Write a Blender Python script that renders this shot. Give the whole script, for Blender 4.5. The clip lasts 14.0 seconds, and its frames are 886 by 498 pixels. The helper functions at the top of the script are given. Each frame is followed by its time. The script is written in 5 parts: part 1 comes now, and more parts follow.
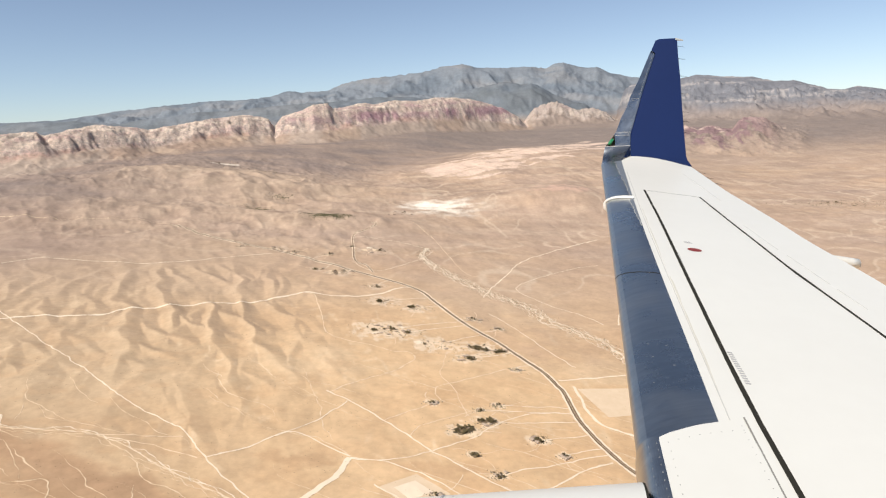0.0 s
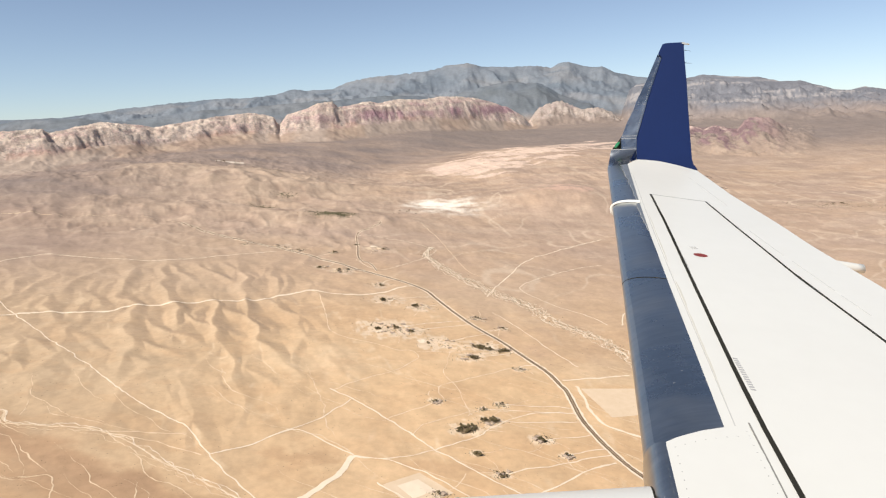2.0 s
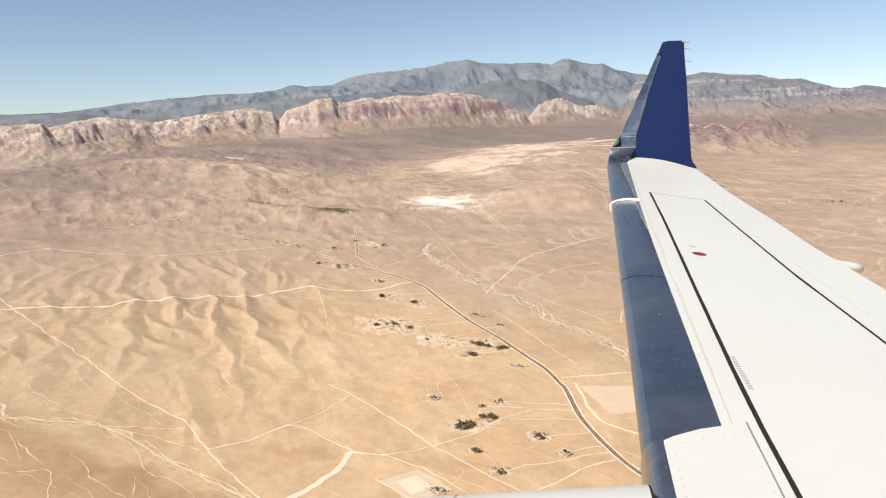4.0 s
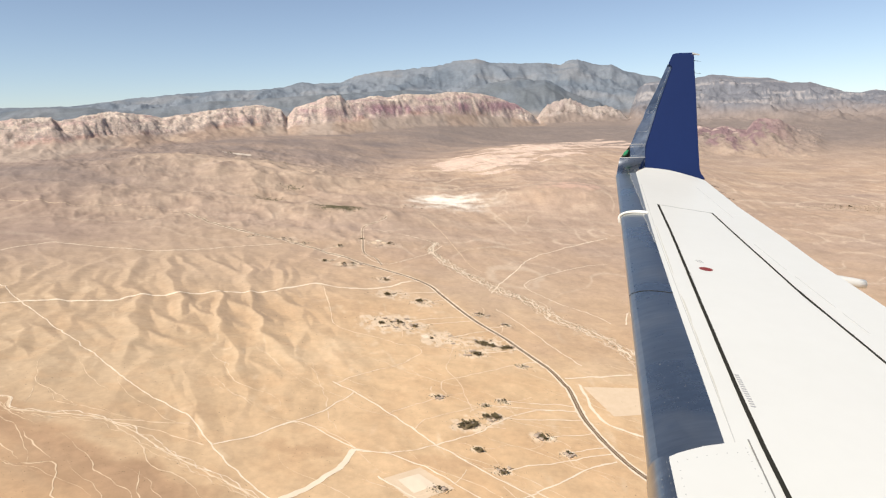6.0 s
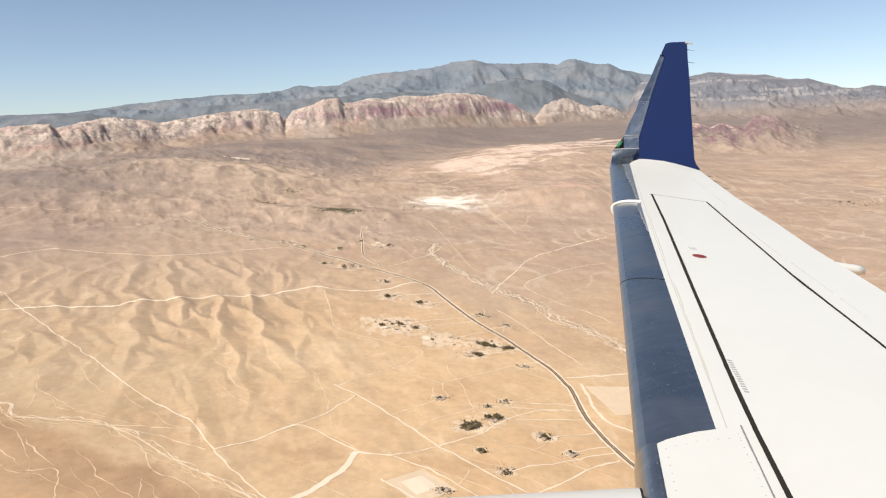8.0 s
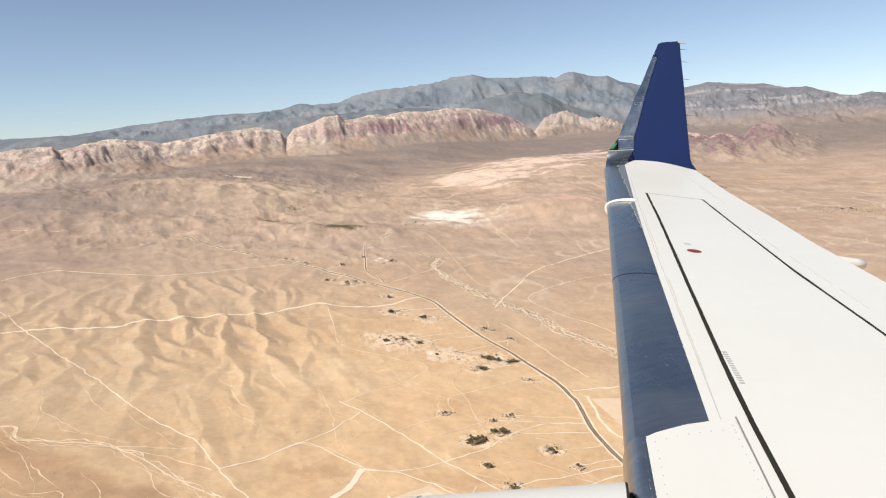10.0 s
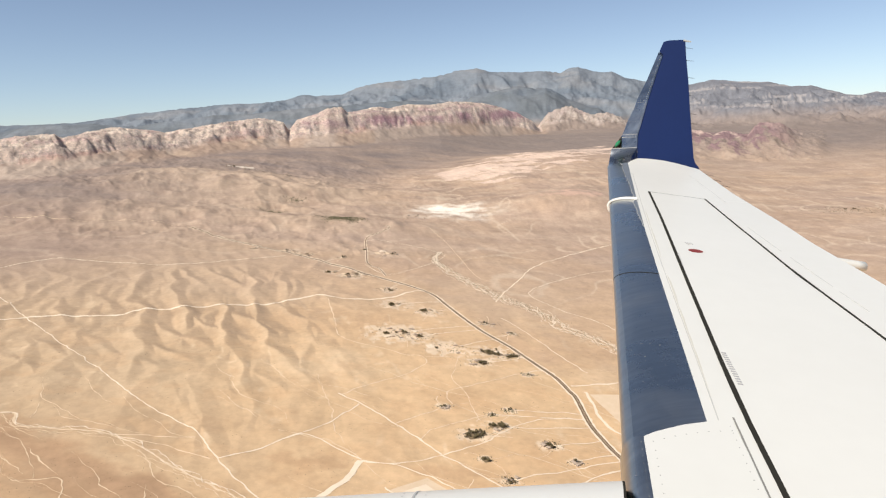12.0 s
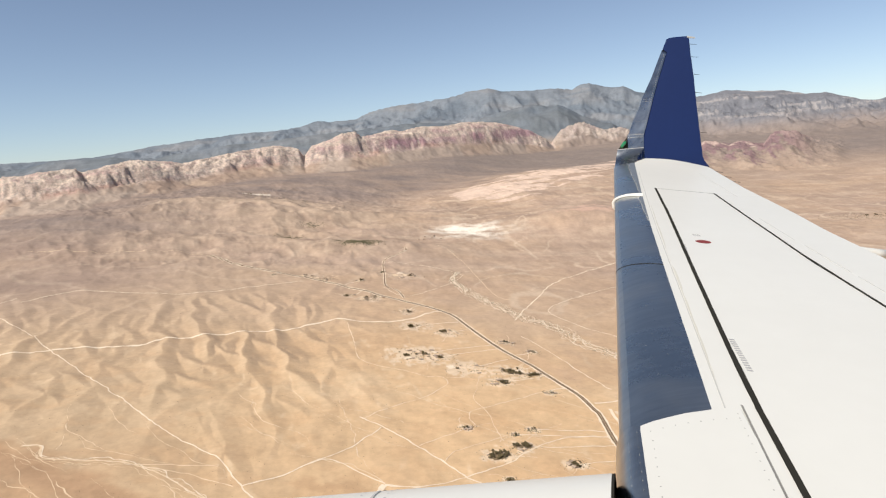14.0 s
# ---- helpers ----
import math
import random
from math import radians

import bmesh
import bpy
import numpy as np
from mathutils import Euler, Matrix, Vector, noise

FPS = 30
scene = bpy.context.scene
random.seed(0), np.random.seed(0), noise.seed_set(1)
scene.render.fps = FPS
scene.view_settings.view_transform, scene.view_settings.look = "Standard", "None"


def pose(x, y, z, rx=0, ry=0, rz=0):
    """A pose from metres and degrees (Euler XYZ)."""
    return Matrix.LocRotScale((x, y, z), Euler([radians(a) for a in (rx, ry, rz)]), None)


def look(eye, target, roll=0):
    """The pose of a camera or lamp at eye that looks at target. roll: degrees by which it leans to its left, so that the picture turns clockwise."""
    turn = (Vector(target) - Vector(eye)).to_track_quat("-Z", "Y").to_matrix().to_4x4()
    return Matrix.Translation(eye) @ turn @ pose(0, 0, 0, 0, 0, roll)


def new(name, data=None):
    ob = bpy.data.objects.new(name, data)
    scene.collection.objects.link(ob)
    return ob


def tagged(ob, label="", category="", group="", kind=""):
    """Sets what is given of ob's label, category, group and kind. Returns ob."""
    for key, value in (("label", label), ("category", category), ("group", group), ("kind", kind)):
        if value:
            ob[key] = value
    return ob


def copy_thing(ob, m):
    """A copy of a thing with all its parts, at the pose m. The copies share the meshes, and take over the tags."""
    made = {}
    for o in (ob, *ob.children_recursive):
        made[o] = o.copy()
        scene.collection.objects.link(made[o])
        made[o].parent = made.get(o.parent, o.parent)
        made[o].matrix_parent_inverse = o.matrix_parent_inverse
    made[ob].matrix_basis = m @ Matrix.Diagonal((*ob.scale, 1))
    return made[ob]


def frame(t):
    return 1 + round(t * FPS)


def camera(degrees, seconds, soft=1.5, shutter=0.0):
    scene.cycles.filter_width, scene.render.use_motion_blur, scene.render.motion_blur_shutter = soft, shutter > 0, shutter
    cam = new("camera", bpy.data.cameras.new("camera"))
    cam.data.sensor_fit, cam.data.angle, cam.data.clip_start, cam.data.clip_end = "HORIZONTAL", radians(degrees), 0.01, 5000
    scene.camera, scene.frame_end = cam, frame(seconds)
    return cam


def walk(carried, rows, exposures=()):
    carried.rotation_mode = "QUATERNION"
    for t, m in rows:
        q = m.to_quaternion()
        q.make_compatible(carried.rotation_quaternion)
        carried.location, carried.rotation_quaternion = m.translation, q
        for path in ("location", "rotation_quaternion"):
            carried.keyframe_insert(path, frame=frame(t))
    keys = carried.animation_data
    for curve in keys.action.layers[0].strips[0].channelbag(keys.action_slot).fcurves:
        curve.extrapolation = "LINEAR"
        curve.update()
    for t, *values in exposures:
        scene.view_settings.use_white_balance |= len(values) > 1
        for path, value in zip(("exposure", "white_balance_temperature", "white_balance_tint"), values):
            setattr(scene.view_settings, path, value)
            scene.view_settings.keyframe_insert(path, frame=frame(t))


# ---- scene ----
cam = camera(65.8, 14.0, soft=1.2)
# seconds; place beside the cabin window (x, y, z from the mean eye); yaw, pitch, lean in degrees
ROWS = [
    (0, -0.037, 0.036, -0.018, -2.911, -9.994, -2.589),
    (0.5, -0.014, 0.056, -0.034, -2.861, -9.735, -2.875),
    (1, -0.048, 0.011, 0.007, -2.817, -9.597, -2.733),
    (1.5, -0.062, -0.016, 0.026, -2.672, -9.856, -2.558),
    (2, -0.082, -0.038, 0.041, -2.566, -10.071, -2.334),
    (2.5, -0.087, -0.05, 0.056, -2.679, -10.316, -2.315),
    (3, -0.083, -0.042, 0.047, -2.711, -10.395, -2.164),
    (5.5, -0.112, -0.127, 0.121, -2.23, -10.285, -1.682),
    (6, -0.152, -0.19, 0.192, -2.131, -10.43, -1.298),
    (6.5, -0.156, -0.219, 0.227, -2.176, -11.007, -1.377),
    (7, -0.103, -0.154, 0.159, -2.096, -11.122, -1.729),
    (7.5, -0.06, -0.086, 0.096, -2.053, -10.648, -1.81),
    (8, -0.036, -0.065, 0.067, -2.148, -10.323, -2.087),
    (10.5, 0.105, 0.083, -0.103, -1.932, -8.971, -3.307),
    (11, 0.079, 0.051, -0.062, -1.908, -8.953, -2.407),
    (11.5, 0.068, 0.041, -0.05, -1.941, -9.438, -2.189),
    (12, 0.088, 0.052, -0.069, -1.829, -9.62, -2.322),
    (12.5, 0.08, 0.047, -0.063, -1.743, -9.644, -2.155),
    (13, 0.116, 0.122, -0.114, -1.575, -9.885, -2.122),
    (13.5, 0.228, 0.229, -0.238, -0.858, -9.147, -3.408),
    (14, 0.271, 0.262, -0.284, -0.468, -7.831, -4.453),
]


def heading(x, y, z, yaw, pitch, lean):
    eye, a, b = Vector((x, y, 140 + z)), radians(yaw), radians(pitch)
    return look(eye, eye + Vector((-math.sin(a) * math.cos(b), math.cos(a) * math.cos(b), math.sin(b))), lean)


walk(cam, [(t, heading(*r)) for t, *r in ROWS], [(0, 0.51), (2.5, 0.51), (6, 0.54), (8, 0.53), (11, 0.50), (12.5, 0.47), (13.5, 0.45), (14, 0.44)])

# -- light --
SUN_HIGH, SUN_TURN = radians(48), radians(-128)  # high in the south-west, behind the camera
world = bpy.data.worlds.new("sky")
scene.world = world
world.use_nodes = True
sky = world.node_tree.nodes.new("ShaderNodeTexSky")
sky.sky_type, sky.sun_disc, sky.sun_elevation, sky.sun_rotation = "NISHITA", False, SUN_HIGH, SUN_TURN
sky.altitude, sky.air_density, sky.dust_density, sky.ozone_density = 2600, 1.0, 1.6, 1.9
back = world.node_tree.nodes["Background"]
back.inputs["Strength"].default_value = 0.082
haze = world.node_tree.nodes.new("ShaderNodeHueSaturation")
haze.inputs["Saturation"].default_value, haze.inputs["Value"].default_value = 0.85, 1.0
world.node_tree.links.new(sky.outputs["Color"], haze.inputs["Color"])
world.node_tree.links.new(haze.outputs["Color"], back.inputs["Color"])
lamp = bpy.data.lights.new("sun", "SUN")
lamp.energy, lamp.angle, lamp.color = 4.0, radians(0.53), (1.0, 0.93, 0.83)
toward = Vector((math.sin(SUN_TURN) * math.cos(SUN_HIGH), math.cos(SUN_TURN) * math.cos(SUN_HIGH), math.sin(SUN_HIGH)))
new("sun", lamp).matrix_world = look(toward * 1000, (0, 0, 0))


# -- materials --
def shader(name, rough=0.8, metal=0.0, spec=0.3):
    m = bpy.data.materials.new(name)
    m.use_nodes = True
    b = m.node_tree.nodes["Principled BSDF"]
    b.inputs["Roughness"].default_value, b.inputs["Metallic"].default_value = rough, metal
    b.inputs["Specular IOR Level"].default_value = spec
    return m, m.node_tree.nodes, m.node_tree.links, b


def mottled(name, dark, light, size, rough=0.8, metal=0.0, spec=0.3, bump=0.0, fine=12.0, depth=0.02, per_piece=0.0):
    """A colour that varies at two scales, with grain, and between pieces where per_piece is given."""
    m, n, l, b = shader(name, rough, metal, spec)
    co = n.new("ShaderNodeTexCoord")
    big, small, ramp, add = n.new("ShaderNodeTexNoise"), n.new("ShaderNodeTexNoise"), n.new("ShaderNodeMix"), n.new("ShaderNodeMath")
    for node, scale, detail in ((big, size, 5.0), (small, size * fine, 4.0)):
        node.inputs["Scale"].default_value, node.inputs["Detail"].default_value = scale, detail
        l.new(co.outputs["Object"], node.inputs["Vector"])
    half = n.new("ShaderNodeMath")
    half.operation, half.inputs[1].default_value = "MULTIPLY", 0.45
    l.new(small.outputs["Fac"], half.inputs[0])
    add.operation = "MULTIPLY_ADD"
    add.inputs[1].default_value = 0.75
    l.new(big.outputs["Fac"], add.inputs[0])
    l.new(half.outputs[0], add.inputs[2])
    factor = add.outputs[0]
    if per_piece:
        info, shift = n.new("ShaderNodeObjectInfo"), n.new("ShaderNodeMath")
        shift.operation, shift.inputs[1].default_value = "MULTIPLY_ADD", per_piece
        l.new(info.outputs["Random"], shift.inputs[0])
        l.new(factor, shift.inputs[2])
        factor = shift.outputs[0]
    ramp.data_type = "RGBA"
    ramp.inputs["A"].default_value, ramp.inputs["B"].default_value = (*dark, 1), (*light, 1)
    l.new(factor, ramp.inputs["Factor"])
    l.new(ramp.outputs["Result"], b.inputs["Base Color"])
    if bump:
        up = n.new("ShaderNodeBump")
        up.inputs["Strength"].default_value, up.inputs["Distance"].default_value = bump, depth
        l.new(small.outputs["Fac"], up.inputs["Height"])
        l.new(up.outputs["Normal"], b.inputs["Normal"])
    return m


def soil_shader():
    """Desert soil and rock: the ground's own colour with scrub, pebble grain and rills."""
    m, n, l, b = shader("desert_soil", 0.95, 0.0, 0.1)
    co, attr = n.new("ShaderNodeTexCoord"), n.new("ShaderNodeAttribute")
    attr.attribute_name = "soil"
    grains = []
    for scale, detail in ((0.035, 6.0), (0.30, 6.0), (1.3, 3.0), (0.085, 7.0)):
        g = n.new("ShaderNodeTexNoise")
        g.inputs["Scale"].default_value, g.inputs["Detail"].default_value, g.inputs["Roughness"].default_value = scale, detail, 0.6
        l.new(co.outputs["Object"], g.inputs["Vector"])
        grains.append(g)
    value = None
    for g, low, high in ((grains[0], 0.93, 1.07), (grains[1], 0.93, 1.07), (grains[2], 0.97, 1.03), (grains[3], 0.91, 1.08)):
        r = n.new("ShaderNodeMapRange")
        r.inputs["From Min"].default_value, r.inputs["From Max"].default_value = 0.3, 0.7
        r.inputs["To Min"].default_value, r.inputs["To Max"].default_value = low, high
        l.new(g.outputs["Fac"], r.inputs["Value"])
        if value is None:
            value = r.outputs[0]
        else:
            mul = n.new("ShaderNodeMath")
            mul.operation = "MULTIPLY"
            l.new(value, mul.inputs[0])
            l.new(r.outputs[0], mul.inputs[1])
            value = mul.outputs[0]
    # broken rock: blocks, ledges and stains where stone shows
    crags = n.new("ShaderNodeTexNoise")
    crags.inputs["Scale"].default_value, crags.inputs["Detail"].default_value, crags.inputs["Roughness"].default_value = 0.24, 8.0, 0.75
    squash = n.new("ShaderNodeMapping")
    squash.inputs["Scale"].default_value = (1.0, 1.0, 1.7)
    l.new(co.outputs["Object"], squash.inputs["Vector"])
    l.new(squash.outputs[0], crags.inputs["Vector"])
    r = n.new("ShaderNodeMapRange")
    r.inputs["From Min"].default_value, r.inputs["From Max"].default_value = 0.36, 0.62
    r.inputs["To Min"].default_value, r.inputs["To Max"].default_value = 0.78, 1.36
    l.new(crags.outputs["Fac"], r.inputs["Value"])
    stone = n.new("ShaderNodeMix")
    stone.inputs["A"].default_value = 1.0
    l.new(attr.outputs["Alpha"], stone.inputs["Factor"])
    l.new(r.outputs[0], stone.inputs["B"])
    mul = n.new("ShaderNodeMath")
    mul.operation = "MULTIPLY"
    l.new(value, mul.inputs[0])
    l.new(stone.outputs["Result"], mul.inputs[1])
    value = mul.outputs[0]
    tint = n.new("ShaderNodeVectorMath")
    tint.operation = "SCALE"
    l.new(attr.outputs["Color"], tint.inputs[0])
    l.new(value, tint.inputs["Scale"])
    l.new(tint.outputs[0], b.inputs["Base Color"])
    up = n.new("ShaderNodeBump")
    up.inputs["Strength"].default_value, up.inputs["Distance"].default_value = 0.12, 0.4
    l.new(grains[1].outputs["Fac"], up.inputs["Height"])
    rough = n.new("ShaderNodeBump")
    rough.inputs["Distance"].default_value = 4.0
    l.new(attr.outputs["Alpha"], rough.inputs["Strength"])
    l.new(crags.outputs["Fac"], rough.inputs["Height"])
    l.new(up.outputs["Normal"], rough.inputs["Normal"])
    l.new(rough.outputs["Normal"], b.inputs["Normal"])
    return m


def worn_metal(name, dark, light, rough):
    """Bare skin metal, streaked along the flow, with a dull film of dust in patches."""
    m, n, l, b = shader(name, rough, 1.0, 0.5)
    co, along, film, ramp = n.new("ShaderNodeTexCoord"), n.new("ShaderNodeMapping"), n.new("ShaderNodeTexNoise"), n.new("ShaderNodeMix")
    streaks = n.new("ShaderNodeTexNoise")
    along.inputs["Scale"].default_value = (1.2, 9.0, 2.0)
    l.new(co.outputs["Object"], along.inputs["Vector"])
    l.new(along.outputs[0], streaks.inputs["Vector"])
    l.new(co.outputs["Object"], film.inputs["Vector"])
    for node, scale, detail in ((streaks, 2.6, 7.0), (film, 1.7, 8.0)):
        node.inputs["Scale"].default_value, node.inputs["Detail"].default_value, node.inputs["Roughness"].default_value = scale, detail, 0.65
    ramp.data_type = "RGBA"
    ramp.inputs["A"].default_value, ramp.inputs["B"].default_value = (*dark, 1), (*light, 1)
    spread = n.new("ShaderNodeMapRange")
    spread.inputs["From Min"].default_value, spread.inputs["From Max"].default_value = 0.3, 0.7
    l.new(streaks.outputs["Fac"], spread.inputs["Value"])
    l.new(spread.outputs[0], ramp.inputs["Factor"])
    l.new(ramp.outputs["Result"], b.inputs["Base Color"])
    for socket, low, high in (("Roughness", rough - 0.03, rough + 0.10), ("Metallic", 1.0, 0.965)):
        r = n.new("ShaderNodeMapRange")
        r.inputs["From Min"].default_value, r.inputs["From Max"].default_value = 0.42, 0.68
        r.inputs["To Min"].default_value, r.inputs["To Max"].default_value = low, high
        l.new(film.outputs["Fac"], r.inputs["Value"])
        l.new(r.outputs[0], b.inputs[socket])
    up = n.new("ShaderNodeBump")
    up.inputs["Strength"].default_value, up.inputs["Distance"].default_value = 0.012, 0.003
    l.new(streaks.outputs["Fac"], up.inputs["Height"])
    l.new(up.outputs["Normal"], b.inputs["Normal"])
    return m


SOIL = soil_shader()
ASPHALT = mottled("asphalt", (0.185, 0.124, 0.080), (0.265, 0.182, 0.122), 0.08, 0.9)
VERGE = mottled("dark_verge", (0.070, 0.042, 0.026), (0.12, 0.075, 0.046), 0.25, 0.9)
GRIME = mottled("grime", (0.50, 0.48, 0.41), (0.62, 0.60, 0.53), 5.0, 0.7)
# planted soil with the shade of its trees put into the colour
SHADED_PLOT = mottled("shaded_planted_soil", (0.13, 0.092, 0.052), (0.25, 0.18, 0.105), 0.9, 0.95)
PRIMER = mottled("worn_primer", (0.07, 0.085, 0.11), (0.16, 0.18, 0.21), 9.0, 0.6)
PAINT_LINE = mottled("road_paint", (0.45, 0.38, 0.22), (0.6, 0.5, 0.3), 0.5, 0.8)
DIRT = mottled("pale_dirt", (0.66, 0.52, 0.37), (0.80, 0.67, 0.51), 0.07, 0.95)
FAINT = mottled("worn_dirt", (0.64, 0.475, 0.31), (0.73, 0.57, 0.40), 0.12, 0.95)
SAND = mottled("wash_sand", (0.64, 0.50, 0.36), (0.79, 0.66, 0.50), 0.2, 0.95)
RILL = mottled("rill_sand", (0.58, 0.425, 0.27), (0.70, 0.54, 0.37), 0.3, 0.95)
SCRUB = mottled("scrub_leaves", (0.06, 0.06, 0.03), (0.13, 0.11, 0.06), 0.6, 0.9)
LEAVES = mottled("tree_leaves", (0.055, 0.044, 0.021), (0.118, 0.09, 0.044), 0.9, 0.9, per_piece=0.5)
BARK = mottled("bark", (0.10, 0.075, 0.05), (0.2, 0.15, 0.1), 2.0, 0.9)
STUCCO = mottled("stucco", (0.27, 0.19, 0.125), (0.50, 0.40, 0.30), 0.5, 0.9, per_piece=0.6)
ROOFING = mottled("roofing", (0.11, 0.072, 0.048), (0.40, 0.31, 0.235), 0.3, 0.85, per_piece=0.9)
GLASS = mottled("window_glass", (0.03, 0.035, 0.04), (0.06, 0.07, 0.08), 1.0, 0.1, spec=0.5)
WHITE = mottled("white_wing_paint", (0.65, 0.637, 0.58), (0.72, 0.707, 0.65), 0.7, 0.38, spec=0.5, fine=9.0)
NAVY = mottled("navy_paint", (0.005, 0.0145, 0.068), (0.0075, 0.020, 0.086), 1.2, 0.4, spec=0.25)
BRIGHT = worn_metal("bright_metal", (0.17, 0.19, 0.215), (0.42, 0.44, 0.46), 0.27)
NOSE = worn_metal("sandblasted_metal", (0.42, 0.425, 0.415), (0.51, 0.51, 0.49), 0.36)
METAL = worn_metal("bare_metal", (0.42, 0.42, 0.405), (0.53, 0.525, 0.50), 0.29)
SEAL = mottled("black_seal", (0.016, 0.015, 0.011), (0.034, 0.031, 0.025), 3.0, 0.85, spec=0.12)
SEAM = mottled("grey_sealant", (0.40, 0.395, 0.375), (0.54, 0.53, 0.50), 3.0, 0.7)
LINE = mottled("dark_sealant", (0.16, 0.155, 0.14), (0.28, 0.27, 0.25), 3.0, 0.8)
RED_INK = mottled("red_ink", (0.17, 0.025, 0.022), (0.25, 0.04, 0.035), 3.0, 0.6)
YARD = mottled("scraped_yard", (0.55, 0.40, 0.255), (0.70, 0.55, 0.39), 0.25, 0.95)
GREY_INK = mottled("grey_ink", (0.30, 0.30, 0.30), (0.42, 0.41, 0.40), 6.0, 0.7)
GREEN_LENS = mottled("green_lens", (0.012, 0.13, 0.05), (0.03, 0.26, 0.11), 8.0, 0.08, spec=0.8)
CLEAR_LENS = mottled("clear_lens", (0.36, 0.38, 0.38), (0.50, 0.52, 0.51), 8.0, 0.1, spec=0.8)


# -- helpers --
def finish(ob, material, smooth=False):
    ob.data.materials.append(material)
    if smooth:
        ob.data.polygons.foreach_set("use_smooth", [True] * len(ob.data.polygons))
    return ob


def part(name, bm, material, parent=None, label="", smooth=False):
    bmesh.ops.recalc_face_normals(bm, faces=bm.faces)
    me = bpy.data.meshes.new(name)
    bm.to_mesh(me)
    bm.free()
    ob = finish(new(name, me), material, smooth)
    ob.parent = parent
    return tagged(ob, label)


def raw(name, verts, faces, material, parent=None, label="", smooth=False):
    me = bpy.data.meshes.new(name)
    me.from_pydata([tuple(v) for v in verts], [], faces)
    ob = finish(new(name, me), material, smooth)
    ob.parent = parent
    return tagged(ob, label)


def thing(name, place, label, category, group="", kind=""):
    ob = new(name)
    ob.location = place
    return tagged(ob, label, category, group, kind)


# -- terrain: height and soil colour of the land, as functions of the plan --
EYE_Z = 140.0


SHUFFLED = np.random.RandomState(7).permutation(1024)
SHUFFLED = np.concatenate([SHUFFLED, SHUFFLED]).astype(np.int32)
LEAN_X, LEAN_Y = np.cos(np.arange(1024) * 2.39996).astype(np.float32), np.sin(np.arange(1024) * 2.39996).astype(np.float32)


def perlin(x, y, seed=0):
    """Gradient noise, about -0.7 to 0.7."""
    fi, fj = np.floor(x), np.floor(y)
    u, v = (x - fi).astype(np.float32), (y - fj).astype(np.float32)
    i, j = (fi.astype(np.int32) + 37 * seed) & 1023, (fj.astype(np.int32) + 91 * seed) & 1023
    su, sv = u * u * (3 - 2 * u), v * v * (3 - 2 * v)
    a, b = SHUFFLED[i], SHUFFLED[(i + 1) & 1023]
    k = SHUFFLED[a + j], SHUFFLED[a + ((j + 1) & 1023)], SHUFFLED[b + j], SHUFFLED[b + ((j + 1) & 1023)]
    c0 = LEAN_X[k[0]] * u + LEAN_Y[k[0]] * v
    c1 = LEAN_X[k[1]] * u + LEAN_Y[k[1]] * (v - 1)
    c2 = LEAN_X[k[2]] * (u - 1) + LEAN_Y[k[2]] * v
    c3 = LEAN_X[k[3]] * (u - 1) + LEAN_Y[k[3]] * (v - 1)
    low, high = c0 + (c1 - c0) * sv, c2 + (c3 - c2) * sv
    return (low + (high - low) * su).astype(float)


def fbm(x, y, octaves, seed=0, gain=0.5):
    total, size = np.zeros_like(x), 1.0
    for k in range(octaves):
        total += size * perlin(x, y, seed + k)
        x, y, size = 1.97 * x + 3.1, 1.97 * y - 7.7, size * gain
    return total


def ridged(x, y, octaves, seed=0, gain=0.5):
    """Sharp crests and round valleys, 0 to about 1."""
    total, size, whole = np.zeros_like(x), 1.0, 0.0
    for k in range(octaves):
        total += size * (1 - np.abs(perlin(x, y, seed + k)) * 2.0)
        whole += size
        x, y, size = 1.97 * x + 5.3, 1.97 * y + 2.9, size * gain
    return total / whole


def step(a, b, v):
    s = np.clip((v - a) / (b - a), 0, 1)
    return s * s * (3 - 2 * s)


def line(table, b, column):
    """A value along a chain of hills, by its bearing x / y from the middle of the land."""
    rows = sorted((r[0] / r[1], *r[1:]) for r in table)
    return np.interp(b, [r[0] for r in rows], [r[column] for r in rows])


CLIFF = [
    (-640, 1019, 151.9), (-602, 1036, 155.8), (-559, 1055, 160.5), (-542, 1064, 160.2), (-537, 1074, 153.5), (-523, 1099, 159.1),
    (-492, 1149, 168.5), (-474, 1173, 165.7), (-453, 1202, 163.7), (-436, 1222, 158.8), (-405, 1259, 165.7), (-386, 1280, 170.0),
    (-347, 1319, 176.3), (-297, 1365, 181.7), (-277, 1383, 176.1), (-262, 1396, 171.2), (-254, 1402, 154.6), (-238, 1405, 175.7),
    (-200, 1414, 187.0), (-177, 1420, 196.3), (-151, 1444, 200.0), (-140, 1456, 188.9), (-113, 1482, 193.1), (-77, 1515, 200.0),
    (-60, 1531, 194.8), (-14, 1570, 204.9), (34, 1611, 203.2), (79, 1645, 209.5), (131, 1686, 210.1), (167, 1718, 206.9),
    (217, 1762, 196.7), (264, 1801, 183.5), (310, 1830, 158.0), (338, 1850, 128.0),
]
OUTCROP = [
    (353, 2000, 163.1), (384, 2000, 186.2), (422, 2000, 198.0), (441, 2000, 205.5), (469, 2000, 193.8), (507, 2000, 174.0),
    (553, 2000, 179.0), (584, 2000, 168.0), (626, 2000, 145.0),
]
